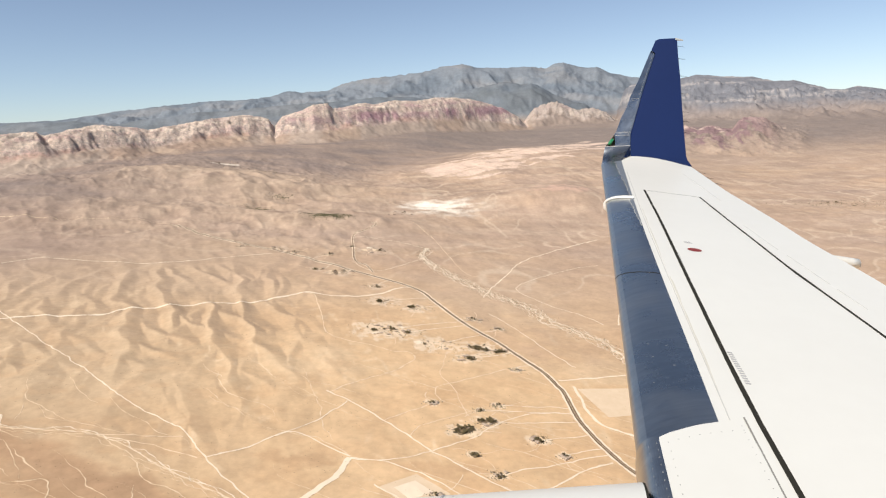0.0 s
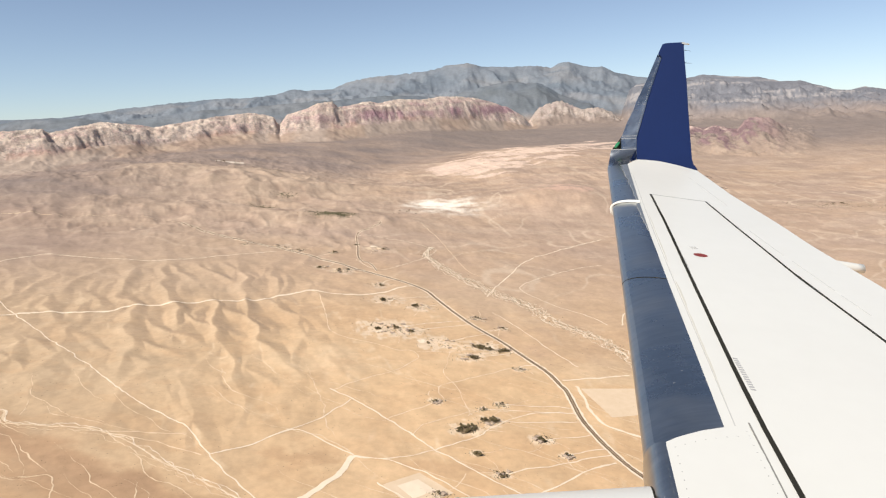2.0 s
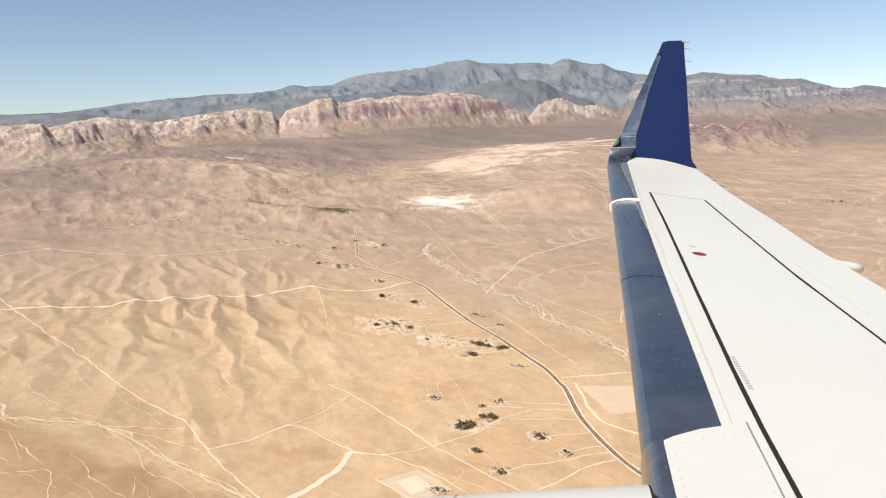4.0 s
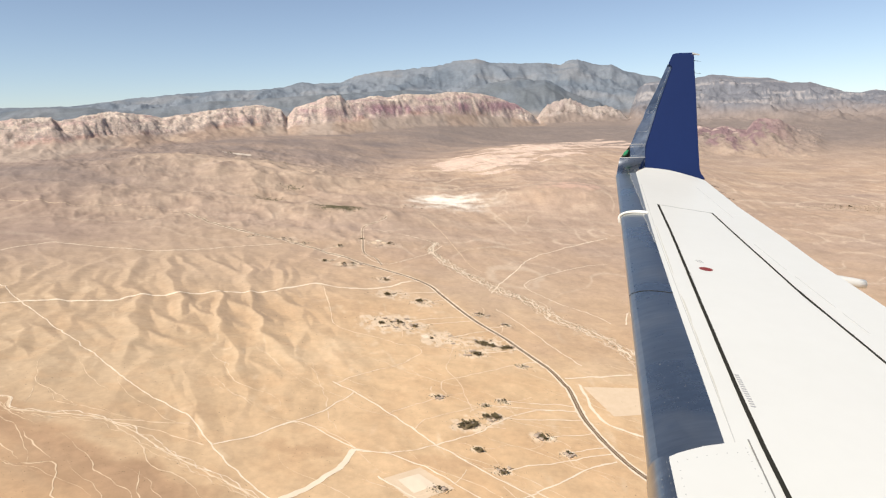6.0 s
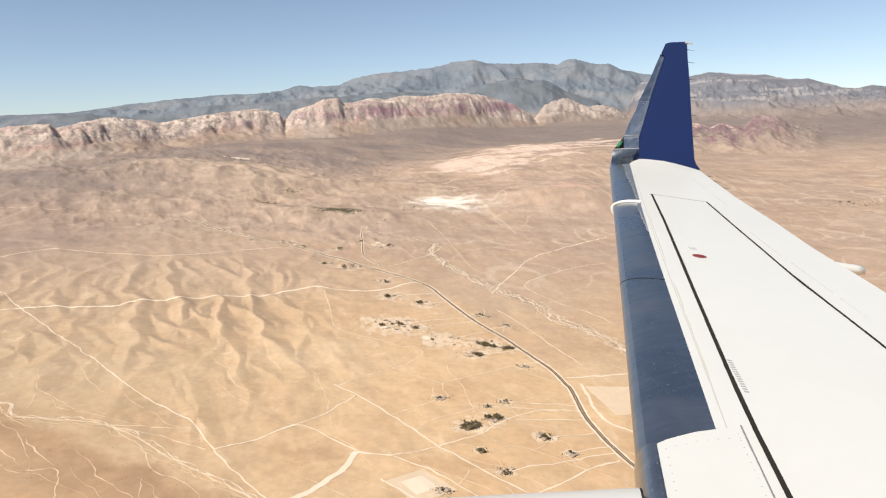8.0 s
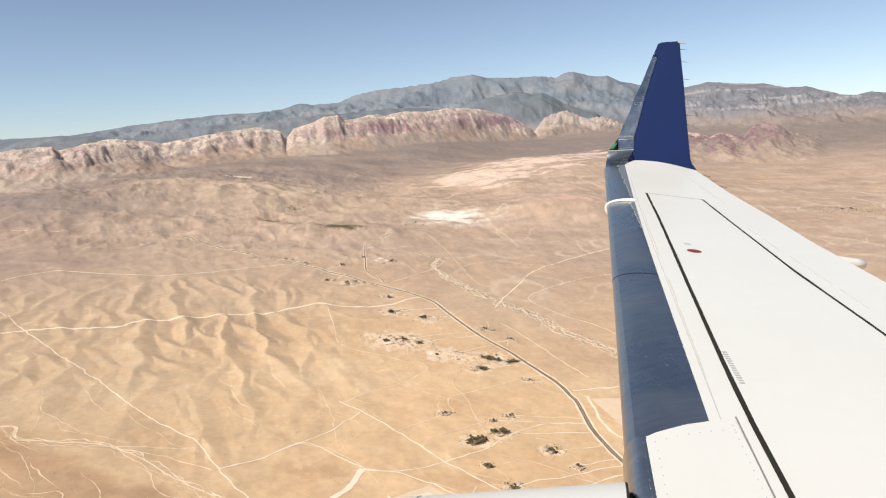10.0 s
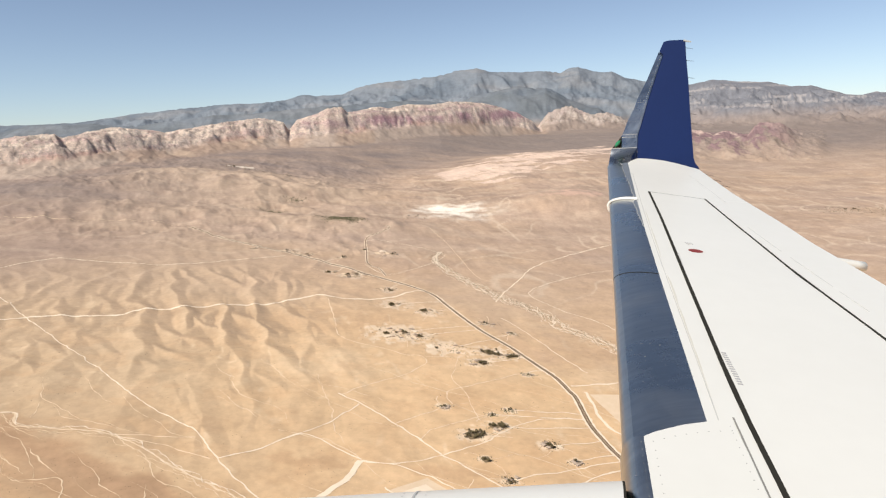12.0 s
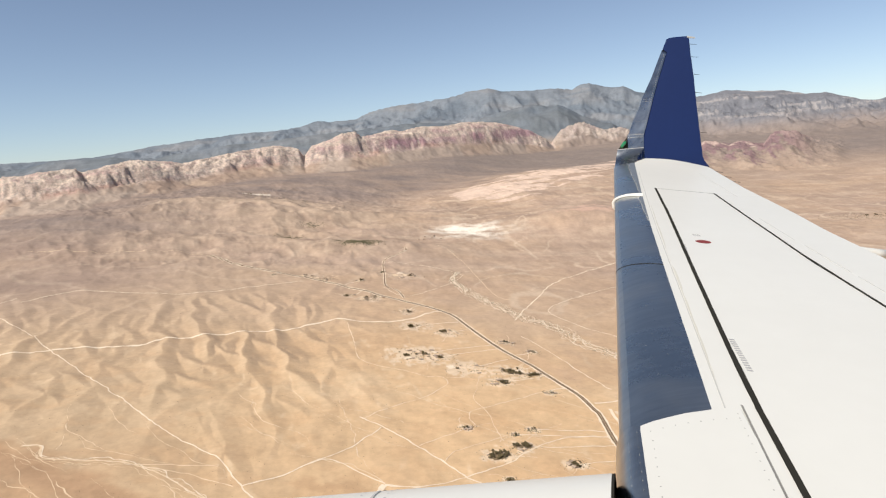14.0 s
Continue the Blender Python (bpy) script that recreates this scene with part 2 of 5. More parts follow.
FOOT = [
    (-1686, 2300, 199.0), (-1333, 2300, 201.4), (-1238, 2300, 217.7), (-1137, 2300, 215.4), (-1051, 2300, 217.3), (-997, 2300, 207.9),
    (-905, 2300, 200.4), (-801, 2300, 212.3), (-713, 2300, 221.0), (-626, 2300, 228.0), (-546, 2300, 226.9), (-482, 2300, 231.9),
    (-322, 2300, 237.3), (-211, 2300, 245.6), (-64, 2300, 253.1), (83, 2300, 242.7), (212, 2300, 218.2),
]
DARK = [
    (110, 2500, 227.7), (205, 2500, 264.8), (272, 2500, 277.0), (333, 2500, 287.4), (367, 2500, 294.5), (432, 2500, 287.2),
    (470, 2500, 290.3), (509, 2500, 271.9), (548, 2500, 243.6), (617, 2500, 216.4), (700, 2500, 194.8),
]
RANGE = [
    (-2212, 3300, 257.8), (-1909, 3300, 254.4), (-1585, 3300, 253.6), (-1484, 3300, 264.0), (-1370, 3300, 275.5), (-1177, 3300, 292.8),
    (-1066, 3300, 300.5), (-918, 3300, 307.4), (-746, 3300, 313.9), (-600, 3300, 319.6), (-549, 3300, 335.1), (-512, 3300, 343.2),
    (-458, 3300, 334.4), (-342, 3300, 340.9), (-246, 3300, 371.9), (-149, 3300, 382.6), (-20, 3300, 395.2), (112, 3300, 402.7),
    (200, 3300, 423.8), (298, 3300, 432.0), (361, 3300, 412.9), (485, 3300, 405.3), (570, 3300, 408.6), (690, 3300, 403.7),
    (733, 3300, 420.7), (778, 3300, 423.6), (821, 3300, 411.2), (896, 3300, 393.1), (936, 3300, 394.6), (977, 3300, 374.7),
    (1110, 3300, 338.4), (1318, 3300, 295.0),
]
EAST = [
    (878, 2740, 273.4), (990, 2740, 286.1), (1093, 2740, 292.5), (1181, 2740, 306.9), (1260, 2740, 297.7), (1404, 2740, 289.0),
    (1499, 2740, 268.8), (1579, 2740, 267.1), (1671, 2740, 243.3), (1722, 2740, 229.0), (1792, 2740, 225.3), (1851, 2740, 235.0),
    (1955, 2740, 217.3), (2194, 2740, 167.8),
]
RED = [
    (570, 1500, 114.0), (602, 1500, 124.3), (624, 1500, 119.6), (652, 1500, 108.7), (674, 1500, 118.8), (707, 1500, 111.1),
    (729, 1500, 107.6), (743, 1500, 128.1), (757, 1500, 133.1), (799, 1500, 130.5), (816, 1500, 121.4), (844, 1500, 105.8),
    (901, 1500, 96.3),
]

# homes: place, spread, houses, trees
HOMESTEADS = [
    (-21.9, 488, 9.1, 2, 16),
    (2.7, 474.7, 7.3, 3, 9),
    (-20, 429.3, 13.9, 8, 16),
    (-7.2, 424.5, 8.8, 5, 5),
    (-27.4, 522.8, 6.1, 3, 5),
    (-58.7, 554.9, 8.1, 4, 6),
    (-77, 565.2, 4.4, 1, 7),
    (-119.6, 626.8, 8.6, 3, 3),
    (-103.4, 615.4, 4.9, 2, 2),
    (-31.7, 632.2, 12.5, 5, 7),
    (-71.3, 610.3, 3.3, 1, 4),
    (39.9, 403.9, 9.3, 5, 26),
    (51.6, 399.4, 5.0, 2, 14),
    (30.8, 387.5, 6.2, 4, 9),
    (42.3, 456.8, 4.8, 4, 3),
    (57.7, 439.7, 3.5, 2, 2),
]
HOMESTEADS += [
    (58.1, 373.7, 3.0, 3, 1),
    (12.2, 407.9, 10.7, 4, 2),
    (7.6, 328.1, 2.9, 2, 3),
    (21.3, 301.7, 6.0, 2, 34),
    (32.9, 309.6, 5.1, 3, 18),
    (40.7, 327.6, 2.7, 1, 2),
    (55.7, 295.2, 4.3, 3, 9),
    (64.1, 281.6, 2.6, 3, 2),
    (23.5, 280.9, 2.2, 1, 6),
    (32.9, 265.7, 3.4, 2, 5),
    (4.8, 249.5, 2.9, 3, 1),
    (37.1, 243.5, 2.1, 2, 1),
    (-52.4, 562.1, 4.7, 2, 3),
    (-53.6, 644.3, 3.1, 1, 1),
    (-153.3, 628.3, 2.6, 1, 1),
    (31.5, 322.1, 2.0, 1, 1),
]
HOMESTEADS += [(-270, 1073, 28, 10, 8), (-5, 812, 16, 7, 2), (600, 906, 40, 12, 20)]


def plain(x, y):
    """The plain, which rises to the mountains and to the west, and in a long ramp of gravel to the foot of the cliffs."""
    z = -140 + 0.075 * (np.minimum(y, 1800) - 280) + 0.012 * np.clip(y - 1800, 0, 4000) + 0.02 * np.clip(y - 950, 0, 850) - 38 * np.tanh(x / 350) * (1 - step(1050, 1700, y))
    off = y - line(CLIFF, x / np.maximum(y, 1.0), 1)
    ramp = np.interp(x, (-700, -560, -400, -100, 50, 200, 330), (14, 17, 20, 29, 31, 11, 0))
    return z + EYE_Z + ramp * step(-430, -115, off) * (1 - step(400, 1000, off))


def chain(x, y, table, front, back, rise=1.0, wobble=0.0, seed=0, grain=0.02):
    """The height of a chain of hills over the plain, and how far up its slope a place lies, 0 to 1."""
    y = np.maximum(y, 1.0)
    b = x / y
    yc, zc = line(table, b, 1), line(table, b, 2)
    rows = [r[0] / r[1] for r in table]
    ends = step(min(rows) - 0.015, min(rows) + 0.015, b) * (1 - step(max(rows) - 0.015, max(rows) + 0.015, b))
    off = y - yc
    if np.any(wobble):
        off = off + wobble * (1.3 * fbm(x * grain, y * grain, 4, seed) + 0.9 * (0.62 - ridged(x * grain * 1.1, y * grain * 1.1, 3, seed + 9)))
    s = np.where(off < 0, np.clip(1 + off / front, 0, 1), np.clip(1 - off / back, 0, 1))
    tall = np.maximum(zc - plain(x, y), 0) * ends
    return tall * s ** rise, s * ends, off


def land(x, y, full=False):
    """The height of the land, and with full its soil colour too."""
    x, y = np.asarray(x, float), np.asarray(y, float)
    base = plain(x, y)
    # worn hills west of the road: spurs side by side, gentle to the west and steep to the east
    side = step(5, -110, x + 0.1 * (y - 400) + 25 * perlin(x / 90, y / 90, 4))
    hills = (0.42 + 0.58 * step(300, 410, y + 0.1 * x)) * step(185, 225, y + 0.55 * x) * side * step(150, 280, y + 0.35 * x + 120) * (1 - 0.65 * step(560, 640, y - 0.25 * x)) * (1 - step(800, 960, y - 0.25 * x))
    u, v = x * 0.95 + y * 0.31, -x * 0.31 + y * 0.95
    spur, brink, crest = np.zeros_like(x), np.zeros_like(x), np.zeros_like(x)
    for turn, gap, share, seed in ((0.0, 28.0, 1.0, 31), (0.42, 23.0, 0.70, 34), (-0.3, 25.0, 0.66, 37)):
        us, vs = u * math.cos(turn) + v * math.sin(turn), v * math.cos(turn) - u * math.sin(turn)
        p = us / gap + 0.95 * fbm(us / 120, vs / 100, 3, seed) + 0.24 * fbm(us / 34, vs / 40, 3, seed + 10)
        q = p - np.floor(p)
        tall = np.clip(0.62 + 1.1 * fbm(us / 55, vs / 62, 3, seed - 6), 0.05, 1.1) * share
        up = np.clip(q / 0.46, 0, 1)
        one = np.where(q < 0.46, up ** 1.5 * (1.25 - 0.25 * up ** 2), 0.5 + 0.5 * np.cos(np.pi * np.clip((q - 0.46) / 0.54, 0, 1) ** 0.8)) * tall
        wins = one > spur
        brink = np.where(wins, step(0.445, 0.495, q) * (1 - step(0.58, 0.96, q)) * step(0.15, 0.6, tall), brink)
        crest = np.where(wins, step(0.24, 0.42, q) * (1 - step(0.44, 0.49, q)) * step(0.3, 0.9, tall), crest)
        spur = np.where(wins, one, spur)
    nick = ridged((u + 8 * spur) / 17, v / 26, 3, 43, 0.5)
    z = base + hills * (1.95 * (spur - 0.4) - 0.7 * nick * (1 - spur) + 0.8 * fbm(x / 45, y / 45, 3, 11))
    rolling = (3.6 - 1.6 * step(20, 120, x)) * fbm(x / 170, y / 130, 3, 51) * step(560, 850, y)
    drain = ridged((x + 0.30 * y + 22 * fbm(x / 90, y / 120, 3, 55)) / 24, (y - 0.3 * x) / 120, 4, 57, 0.55)
    open_land = (1 - hills) * step(230, 420, y)
    z = z + rolling + 0.18 * fbm(x / 15, y / 15, 3, 61) + 0.7 * (1 - hills) * fbm(x / 90, y / 70, 3, 71) + 0.8 * open_land * (drain - 0.6) * step(380, 700, y)
    swale = ridged((0.8 * x + 0.6 * y + 18 * fbm(x / 70, y / 70, 3, 63)) / 60, (0.8 * y - 0.6 * x) / 110, 4, 65, 0.5)
    near = (1 - hills) * (1 - step(430, 620, y)) * step(60, -20, x - 0.16 * y)
    z = z + 1.5 * near * (swale - 0.6)
    hummock = ridged((x + 0.35 * y + 30 * fbm(x / 120, y / 120, 3, 67)) / 72, (y - 0.35 * x) / 95, 4, 69, 0.5)
    z = z + (6.0 - 2.8 * step(-60, 40, x)) * (hummock - 0.62) * step(590, 760, y) * (1 - step(1050, 1300, y)) * (1 - 0.6 * step(20, 140, x))
    worn_x, worn_y = x + 14 * fbm(x / 55, y / 55, 3, 73), y - 14 * fbm(x / 55, y / 55, 3, 75)
    rill = ridged(worn_x / 30, worn_y / 42, 3, 77, 0.55)
    z = z + (2.6 - 1.5 * step(-60, 40, x)) * (rill - 0.62) * step(520, 680, y) * (1 - step(1000, 1250, y)) * (0.6 + 0.8 * step(-0.2, 0.2, perlin(x / 150, y / 110, 79)))
    # low rounded hills before the cliffs, and the pale hill on the east
    low = np.exp(-(((x + 235) / 170) ** 2 + ((y - 930) / 95) ** 2)) * 19 + np.exp(-(((x + 60) / 90) ** 2 + ((y - 745) / 40) ** 2)) * 8
    low = low + 8 * np.exp(-(((x + 330) / 110) ** 2 + ((y - 780) / 45) ** 2))
    low = low * (0.62 + 0.7 * ridged((x + 0.4 * y) / 75, (y - 0.4 * x) / 120, 3, 81, 0.45) - 0.1)
    pale = np.exp(-(((x - 270) / 200) ** 2 + ((y - 1130) / 210) ** 2)) + 0.45 * np.exp(-(((x - 200) / 95) ** 2 + ((y - 880) / 55) ** 2))
    gully = ridged((x + 0.5 * y) / 85, (y - 0.5 * x) / 200, 4, 91, 0.5)
    z = z + low + np.tanh(1.5 * pale) * (42 + 7 * (gully - 0.6)) + 2.2 * step(0.2, 0.6, pale) * fbm(x / 45, y / 30, 4, 95)
    # the cliffs: fans of scree, a steep broken face, and domed tops
    ca, sa, offa = chain(x, y, CLIFF, 128, 420, 1.0, 17 - 6 * step(-300, -140, x), 101, 0.019)
    talus = 0.38 * np.clip((sa - 0.02) / 0.52, 0, 1) ** 1.3
    face = 0.42 * step(0.47, 0.76, sa) + 0.20 * step(0.66, 1.0, sa)
    full_a = np.where(sa > 0, ca / np.maximum(sa, 1e-3), 0)
    back_a = 1 - 0.55 * step(60, 420, offa)
    warp = 16 * fbm(x / 45, y / 45, 4, 115)
    crag = ridged((x + warp) / 34, (y - 0.7 * warp) / 30, 4, 111, 0.62) - 0.64
    chip = ridged((x - warp) / 11, (y + warp) / 11, 3, 121, 0.65) - 0.62
    cleft = step(0.84, 0.98, 1 - 2 * np.abs(perlin((x + 0.9 * warp) / 46, y / 260, 117))) * step(-0.15, 0.25, perlin(x / 120, y / 120, 119))
    bench = np.sin(6.28 * (sa * 5.5 + 0.6 * perlin(x / 80, y / 80, 8))) * step(0.52, 0.62, sa) * (1 - step(0.93, 1.0, sa))
    flute = step(0.40, 0.62, sa) * (3.6 * crag + 3.0 * chip) - 3.2 * cleft * step(0.44, 0.6, sa) * (1 - step(0.90, 1.0, sa)) + 1.3 * bench
    ravine = ridged((x + 0.6 * warp) / 28, y / 160, 2, 123, 0.5) - 0.6
    za = full_a * np.where(offa < 0, talus + face, back_a * step(0, 0.2, sa)) + flute - 2.2 * ravine * step(0.05, 0.3, sa) * (1 - step(0.42, 0.55, sa))
    cb, sb, _ = chain(x, y, OUTCROP, 150, 200, 1.0, 30, 131, 0.025)
    crumble = ridged(x / 24, y / 30, 4, 141, 0.65)
    zb = cb + step(0.3, 0.7, sb) * 11 * (crumble - 0.6)
    # the long grey ranges behind: broad ridges that run down from the crest
    peaks = []
    for table, front, back, rise, seed, deep in ((FOOT, 330, 500, 1.15, 151, 24), (DARK, 420, 300, 1.15, 161, 34), (RANGE, 900, 900, 1.2, 171, 60), (EAST, 1120, 700, 1.4, 181, 32)):
        c, t, _ = chain(x, y, table, front, back, rise, 60, seed, 0.0045)
        bend = 90 * fbm(x / 420, y / 420, 3, seed + 3)
        carve = step(0.03, 0.4, t) * (1 - 0.92 * step(0.72, 0.99, t)) * deep * (ridged((x + bend) / 210, (y + bend) / 560, 5, seed + 5, 0.5) - 0.66)
        carve = carve + step(0.05, 0.4, t) * (1 - 0.7 * step(0.8, 1.0, t)) * 0.3 * deep * (ridged((x - bend) / 75, (y + bend) / 150, 3, seed + 7, 0.55) - 0.62)
        if table is EAST:  # rough knolls before the eastern range
            knoll = ridged((x + 0.5 * bend) / 120, (y - 0.5 * bend) / 190, 5, 187, 0.58)
            carve = carve + 62 * step(0.01, 0.16, t) * (1 - step(0.7, 0.95, t)) * np.clip(knoll - 0.55, -0.2, 1)
        peaks.append(c + carve)
    cr, sr, _ = chain(x, y, RED, 190, 190, 1.1, 34, 191, 0.02)
    zr = cr + step(0.2, 0.6, sr) * 10 * (ridged(x / 30, y / 45, 4, 195, 0.6) - 0.6)
    tops = np.maximum.reduce([za, zb, zr, *peaks, np.zeros_like(x)])
    z = z + tops
    if not full:
        return z
    # soil
    def mix(a, b, k):
        return a + (np.asarray(b) - a) * np.clip(k, 0, 1)[..., None]

    patch, fine = fbm(x / 130, y / 80, 4, 201), fbm(x / 20, y / 14, 4, 211)
    colour = np.broadcast_to(np.array((0.585, 0.402, 0.236)), (*x.shape, 3)).copy()
    colour = mix(colour, (0.525, 0.335, 0.185), step(0.0, 0.45, patch + 0.2 * fine) * 0.5)
    colour = mix(colour, (0.62, 0.46, 0.295), step(0.12, 0.5, -patch + 0.2 * fine) * 0.5)
    colour = mix(colour, (0.435, 0.318, 0.208), step(0, -230, x) * (0.78 + 0.2 * fine))
    # pale silt in a net of small runnels, and reddish gravel between
    net = ridged((x + 9 * fbm(x / 30, y / 40, 3, 235)) / 17, (y - 9 * fbm(x / 40, y / 30, 3, 236)) / 34, 3, 237, 0.55)
    colour = mix(colour, (0.665, 0.505, 0.335), step(0.80, 0.95, net) * (1 - step(430, 600, y)) * step(-0.15, 0.2, fbm(x / 60, y / 60, 3, 238)) * 0.55)
    colour = mix(colour, (0.49, 0.305, 0.168), step(0.05, 0.3, fbm(x / 32, y / 17, 5, 239, 0.6)) * (1 - step(380, 520, y)) * 0.24)
    # ground scraped bare round the homes
    for hx, hy, spread, _, _ in HOMESTEADS:
        if hy < 700:
            m = (np.abs(x - hx) < 4 * spread) & (np.abs(y - hy) < 4 * spread)
            xs, ys = x[m], y[m]
            worn = np.exp(-(((xs - hx) / spread) ** 2 + ((ys - hy) / spread / 0.9) ** 2) / 1.7) * (1 + 2.2 * fbm(xs / 6, ys / 5, 4, 247, 0.6)) + 0.25 * fbm(xs / 3, ys / 3, 2, 249)
            colour[m] = mix(colour[m], (0.70, 0.545, 0.385), step(0.26, 0.62, worn) * 0.85)
    colour = mix(colour, (0.425, 0.295, 0.20), step(-4, 14, x - 34 + 0.46 * (y - 450)) * step(340, 400, y) * (0.42 + 0.3 * fine))
    # steep east flanks painted in shade, with darker stones streaked down the slope
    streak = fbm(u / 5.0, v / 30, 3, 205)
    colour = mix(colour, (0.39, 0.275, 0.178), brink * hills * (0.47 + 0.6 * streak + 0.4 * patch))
    # darker in the nicks between the spurs
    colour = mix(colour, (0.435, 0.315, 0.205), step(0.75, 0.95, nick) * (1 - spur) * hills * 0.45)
    # paler along the crests
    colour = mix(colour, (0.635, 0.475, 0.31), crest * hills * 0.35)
    slab = step(202, 186, y + 0.55 * x + 10 * fine) * step(20, -70, x)
    colour = mix(colour, (0.455, 0.292, 0.168), slab * (0.92 + 0.9 * fbm(x / 70, (y + 0.5 * x) / 16, 3, 215)))
    rim = slab * step(150, 186, y + 0.55 * x + 10 * fine)
    colour = mix(colour, (0.35, 0.225, 0.138), rim * 0.75)
    red = np.exp(-(((x + 52) / 24) ** 2 + ((y - 274) / 9) ** 2)) + 0.9 * np.exp(-(((x - 5) / 22) ** 2 + ((y - 268) / 7) ** 2))
    colour = mix(colour, (0.455, 0.292, 0.168), step(0.25, 0.8, red * (1 + 1.4 * fbm(x / 16, y / 8, 4, 217, 0.6))) * 0.6)
    colour = mix(colour, (0.380, 0.281, 0.221), step(330, 720, y) * (0.74 + 0.30 * fbm(x / 140, y / 60, 4, 221)))
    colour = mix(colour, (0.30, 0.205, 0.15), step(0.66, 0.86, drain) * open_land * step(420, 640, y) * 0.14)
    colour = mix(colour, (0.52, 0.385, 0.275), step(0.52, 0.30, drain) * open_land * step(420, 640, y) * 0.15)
    colour = mix(colour, (0.29, 0.212, 0.168), step(-100, -320, x + 0.1 * y) * step(420, 620, y) * (0.68 + 0.55 * fbm(x / 150, y / 70, 3, 223)))
    colour = mix(colour, (0.235, 0.172, 0.135), step(0.05, 0.35, fbm(x / 130, y / 36, 4, 225)) * step(640, 900, y) * (0.5 - 0.25 * step(60, 200, x)))
    colour = mix(colour, (0.53, 0.405, 0.30), step(0.14, 0.28, fbm(x / 70, y / 26, 5, 231, 0.62)) * step(560, 800, y) * 0.36)
    colour = mix(colour, (0.46, 0.345, 0.25), np.clip(low / 14, 0, 1) * (0.55 + 0.4 * fine))
    # darker in the hollows between the small ridges
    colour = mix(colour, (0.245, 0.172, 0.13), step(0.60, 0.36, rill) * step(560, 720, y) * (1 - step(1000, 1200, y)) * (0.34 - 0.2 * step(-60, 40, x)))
    # pale sand in winding dry beds
    for size, seed in ((95, 253), (58, 257)):
        bed = 1 - 2 * np.abs(perlin(worn_x / size, worn_y / size, seed))
        bed = step(0.925, 0.985, bed) * step(0.0, 0.25, perlin(x / 130, y / 100, seed + 2) + 0.12)
        colour = mix(colour, (0.575, 0.45, 0.335), bed * step(440, 600, y) * (1 - step(950, 1150, y)) * (0.22 + 0.38 * step(-60, 60, x)))
    bush = step(-560, -300, offa) * (1 - step(-140, -95, offa)) * step(700, 850, y) * (offa < 0)
    colour = mix(colour, (0.212, 0.170, 0.152), bush * (0.74 + 0.5 * fbm(x / 90, y / 40, 3, 227)) * (1 - 0.7 * np.clip(low / 12, 0, 1)))
    fan = step(0.0, 0.14, sa) * step(-0.10, 0.16, perlin(x / 70, y / 260, 229) + 0.25 * ravine)
    colour = mix(colour, (0.388, 0.308, 0.25), fan * 0.85)
    colour = mix(colour, (0.22, 0.18, 0.158), step(1150, 1550, y) * (0.82 - 0.45 * step(0.0, 0.14, sa)))
    # bare pink ground in scalloped strips along the pale hill, and a redder scar below it
    run, off = ((x - 70) * 0.635 + (y - 1025) * 0.773) / 563, (x - 70) * 0.773 - (y - 1025) * 0.635
    strip = np.exp(-(off / 85) ** 2) * step(-0.10, 0.08, run) * (1 - step(0.9, 1.15, run))
    bare = step(0.50, 0.78, strip * (1 + 1.9 * fbm((x + 0.4 * y) / 110, (y - 0.4 * x) / 26, 6, 241, 0.64)))
    colour = mix(colour, (0.63, 0.475, 0.375), bare * 0.9)
    scar = np.exp(-(((x - 205) / 60) ** 2 + ((y - 885) / 26) ** 2))
    scar = scar * (1 + 1.6 * fbm(x / 30, y / 14, 5, 243, 0.6))
    colour = mix(colour, (0.52, 0.345, 0.265), step(0.62, 0.85, scar) * 0.7)
    gyp = np.exp(-(((x - 40) / 56) ** 2 + ((y - 846) / 40) ** 2))
    gyp = gyp * (1 + 1.5 * fbm(x / 34, y / 16, 6, 251, 0.65))
    colour = mix(colour, (0.78, 0.70, 0.59), step(0.12, 1.3, gyp))
    village = np.exp(-(((x + 262) / 36) ** 2 + ((y - 1066) / 12) ** 2))
    village = village * (1 + 2.0 * fbm(x / 26, y / 9, 4, 255))
    colour = mix(colour, (0.70, 0.60, 0.49), step(0.60, 0.85, village) * 0.8)
    # rock
    rock = step(0.42, 0.56, sa + 0.10 * chip) * (offa < 330)
    strata = z + 7 * fbm(x / 60, y / 60, 3, 261)
    cliff_c = np.broadcast_to(np.array((0.50, 0.395, 0.33)), colour.shape).copy()
    cliff_c = mix(cliff_c, (0.69, 0.58, 0.475), step(0.0, 0.32, fbm(x / 26, strata / 9, 4, 271, 0.6) + 0.25 * step(0.8, 1.0, sa)) * 0.72)
    cliff_c = mix(cliff_c, (0.50, 0.35, 0.315), step(0.08, 0.36, fbm(x / 70, strata / 7, 4, 272, 0.6)) * 0.75)
    cliff_c = mix(cliff_c, (0.37, 0.225, 0.245), step(15, 6, np.abs(strata - 172 - 0.03 * x)) * step(-260, -160, x) * step(-0.35, 0.05, fbm(x / 80, y / 80, 3, 273)) * 0.9)
    cliff_c = mix(cliff_c, (0.33, 0.275, 0.25), step(0.10, 0.34, fbm(x / 9, y / 12, 4, 281, 0.65)) * 0.62)
    cliff_c = mix(cliff_c, (0.68, 0.555, 0.45), step(0.14, 0.36, fbm(x / 8, y / 10, 4, 283, 0.65)) * 0.6)
    cliff_c = mix(cliff_c, (0.47, 0.27, 0.21), step(0.07, 0.03, np.abs(sa - 0.49)) * step(-0.1, 0.3, fbm(x / 60, y / 60, 3, 285)) * 0.6)
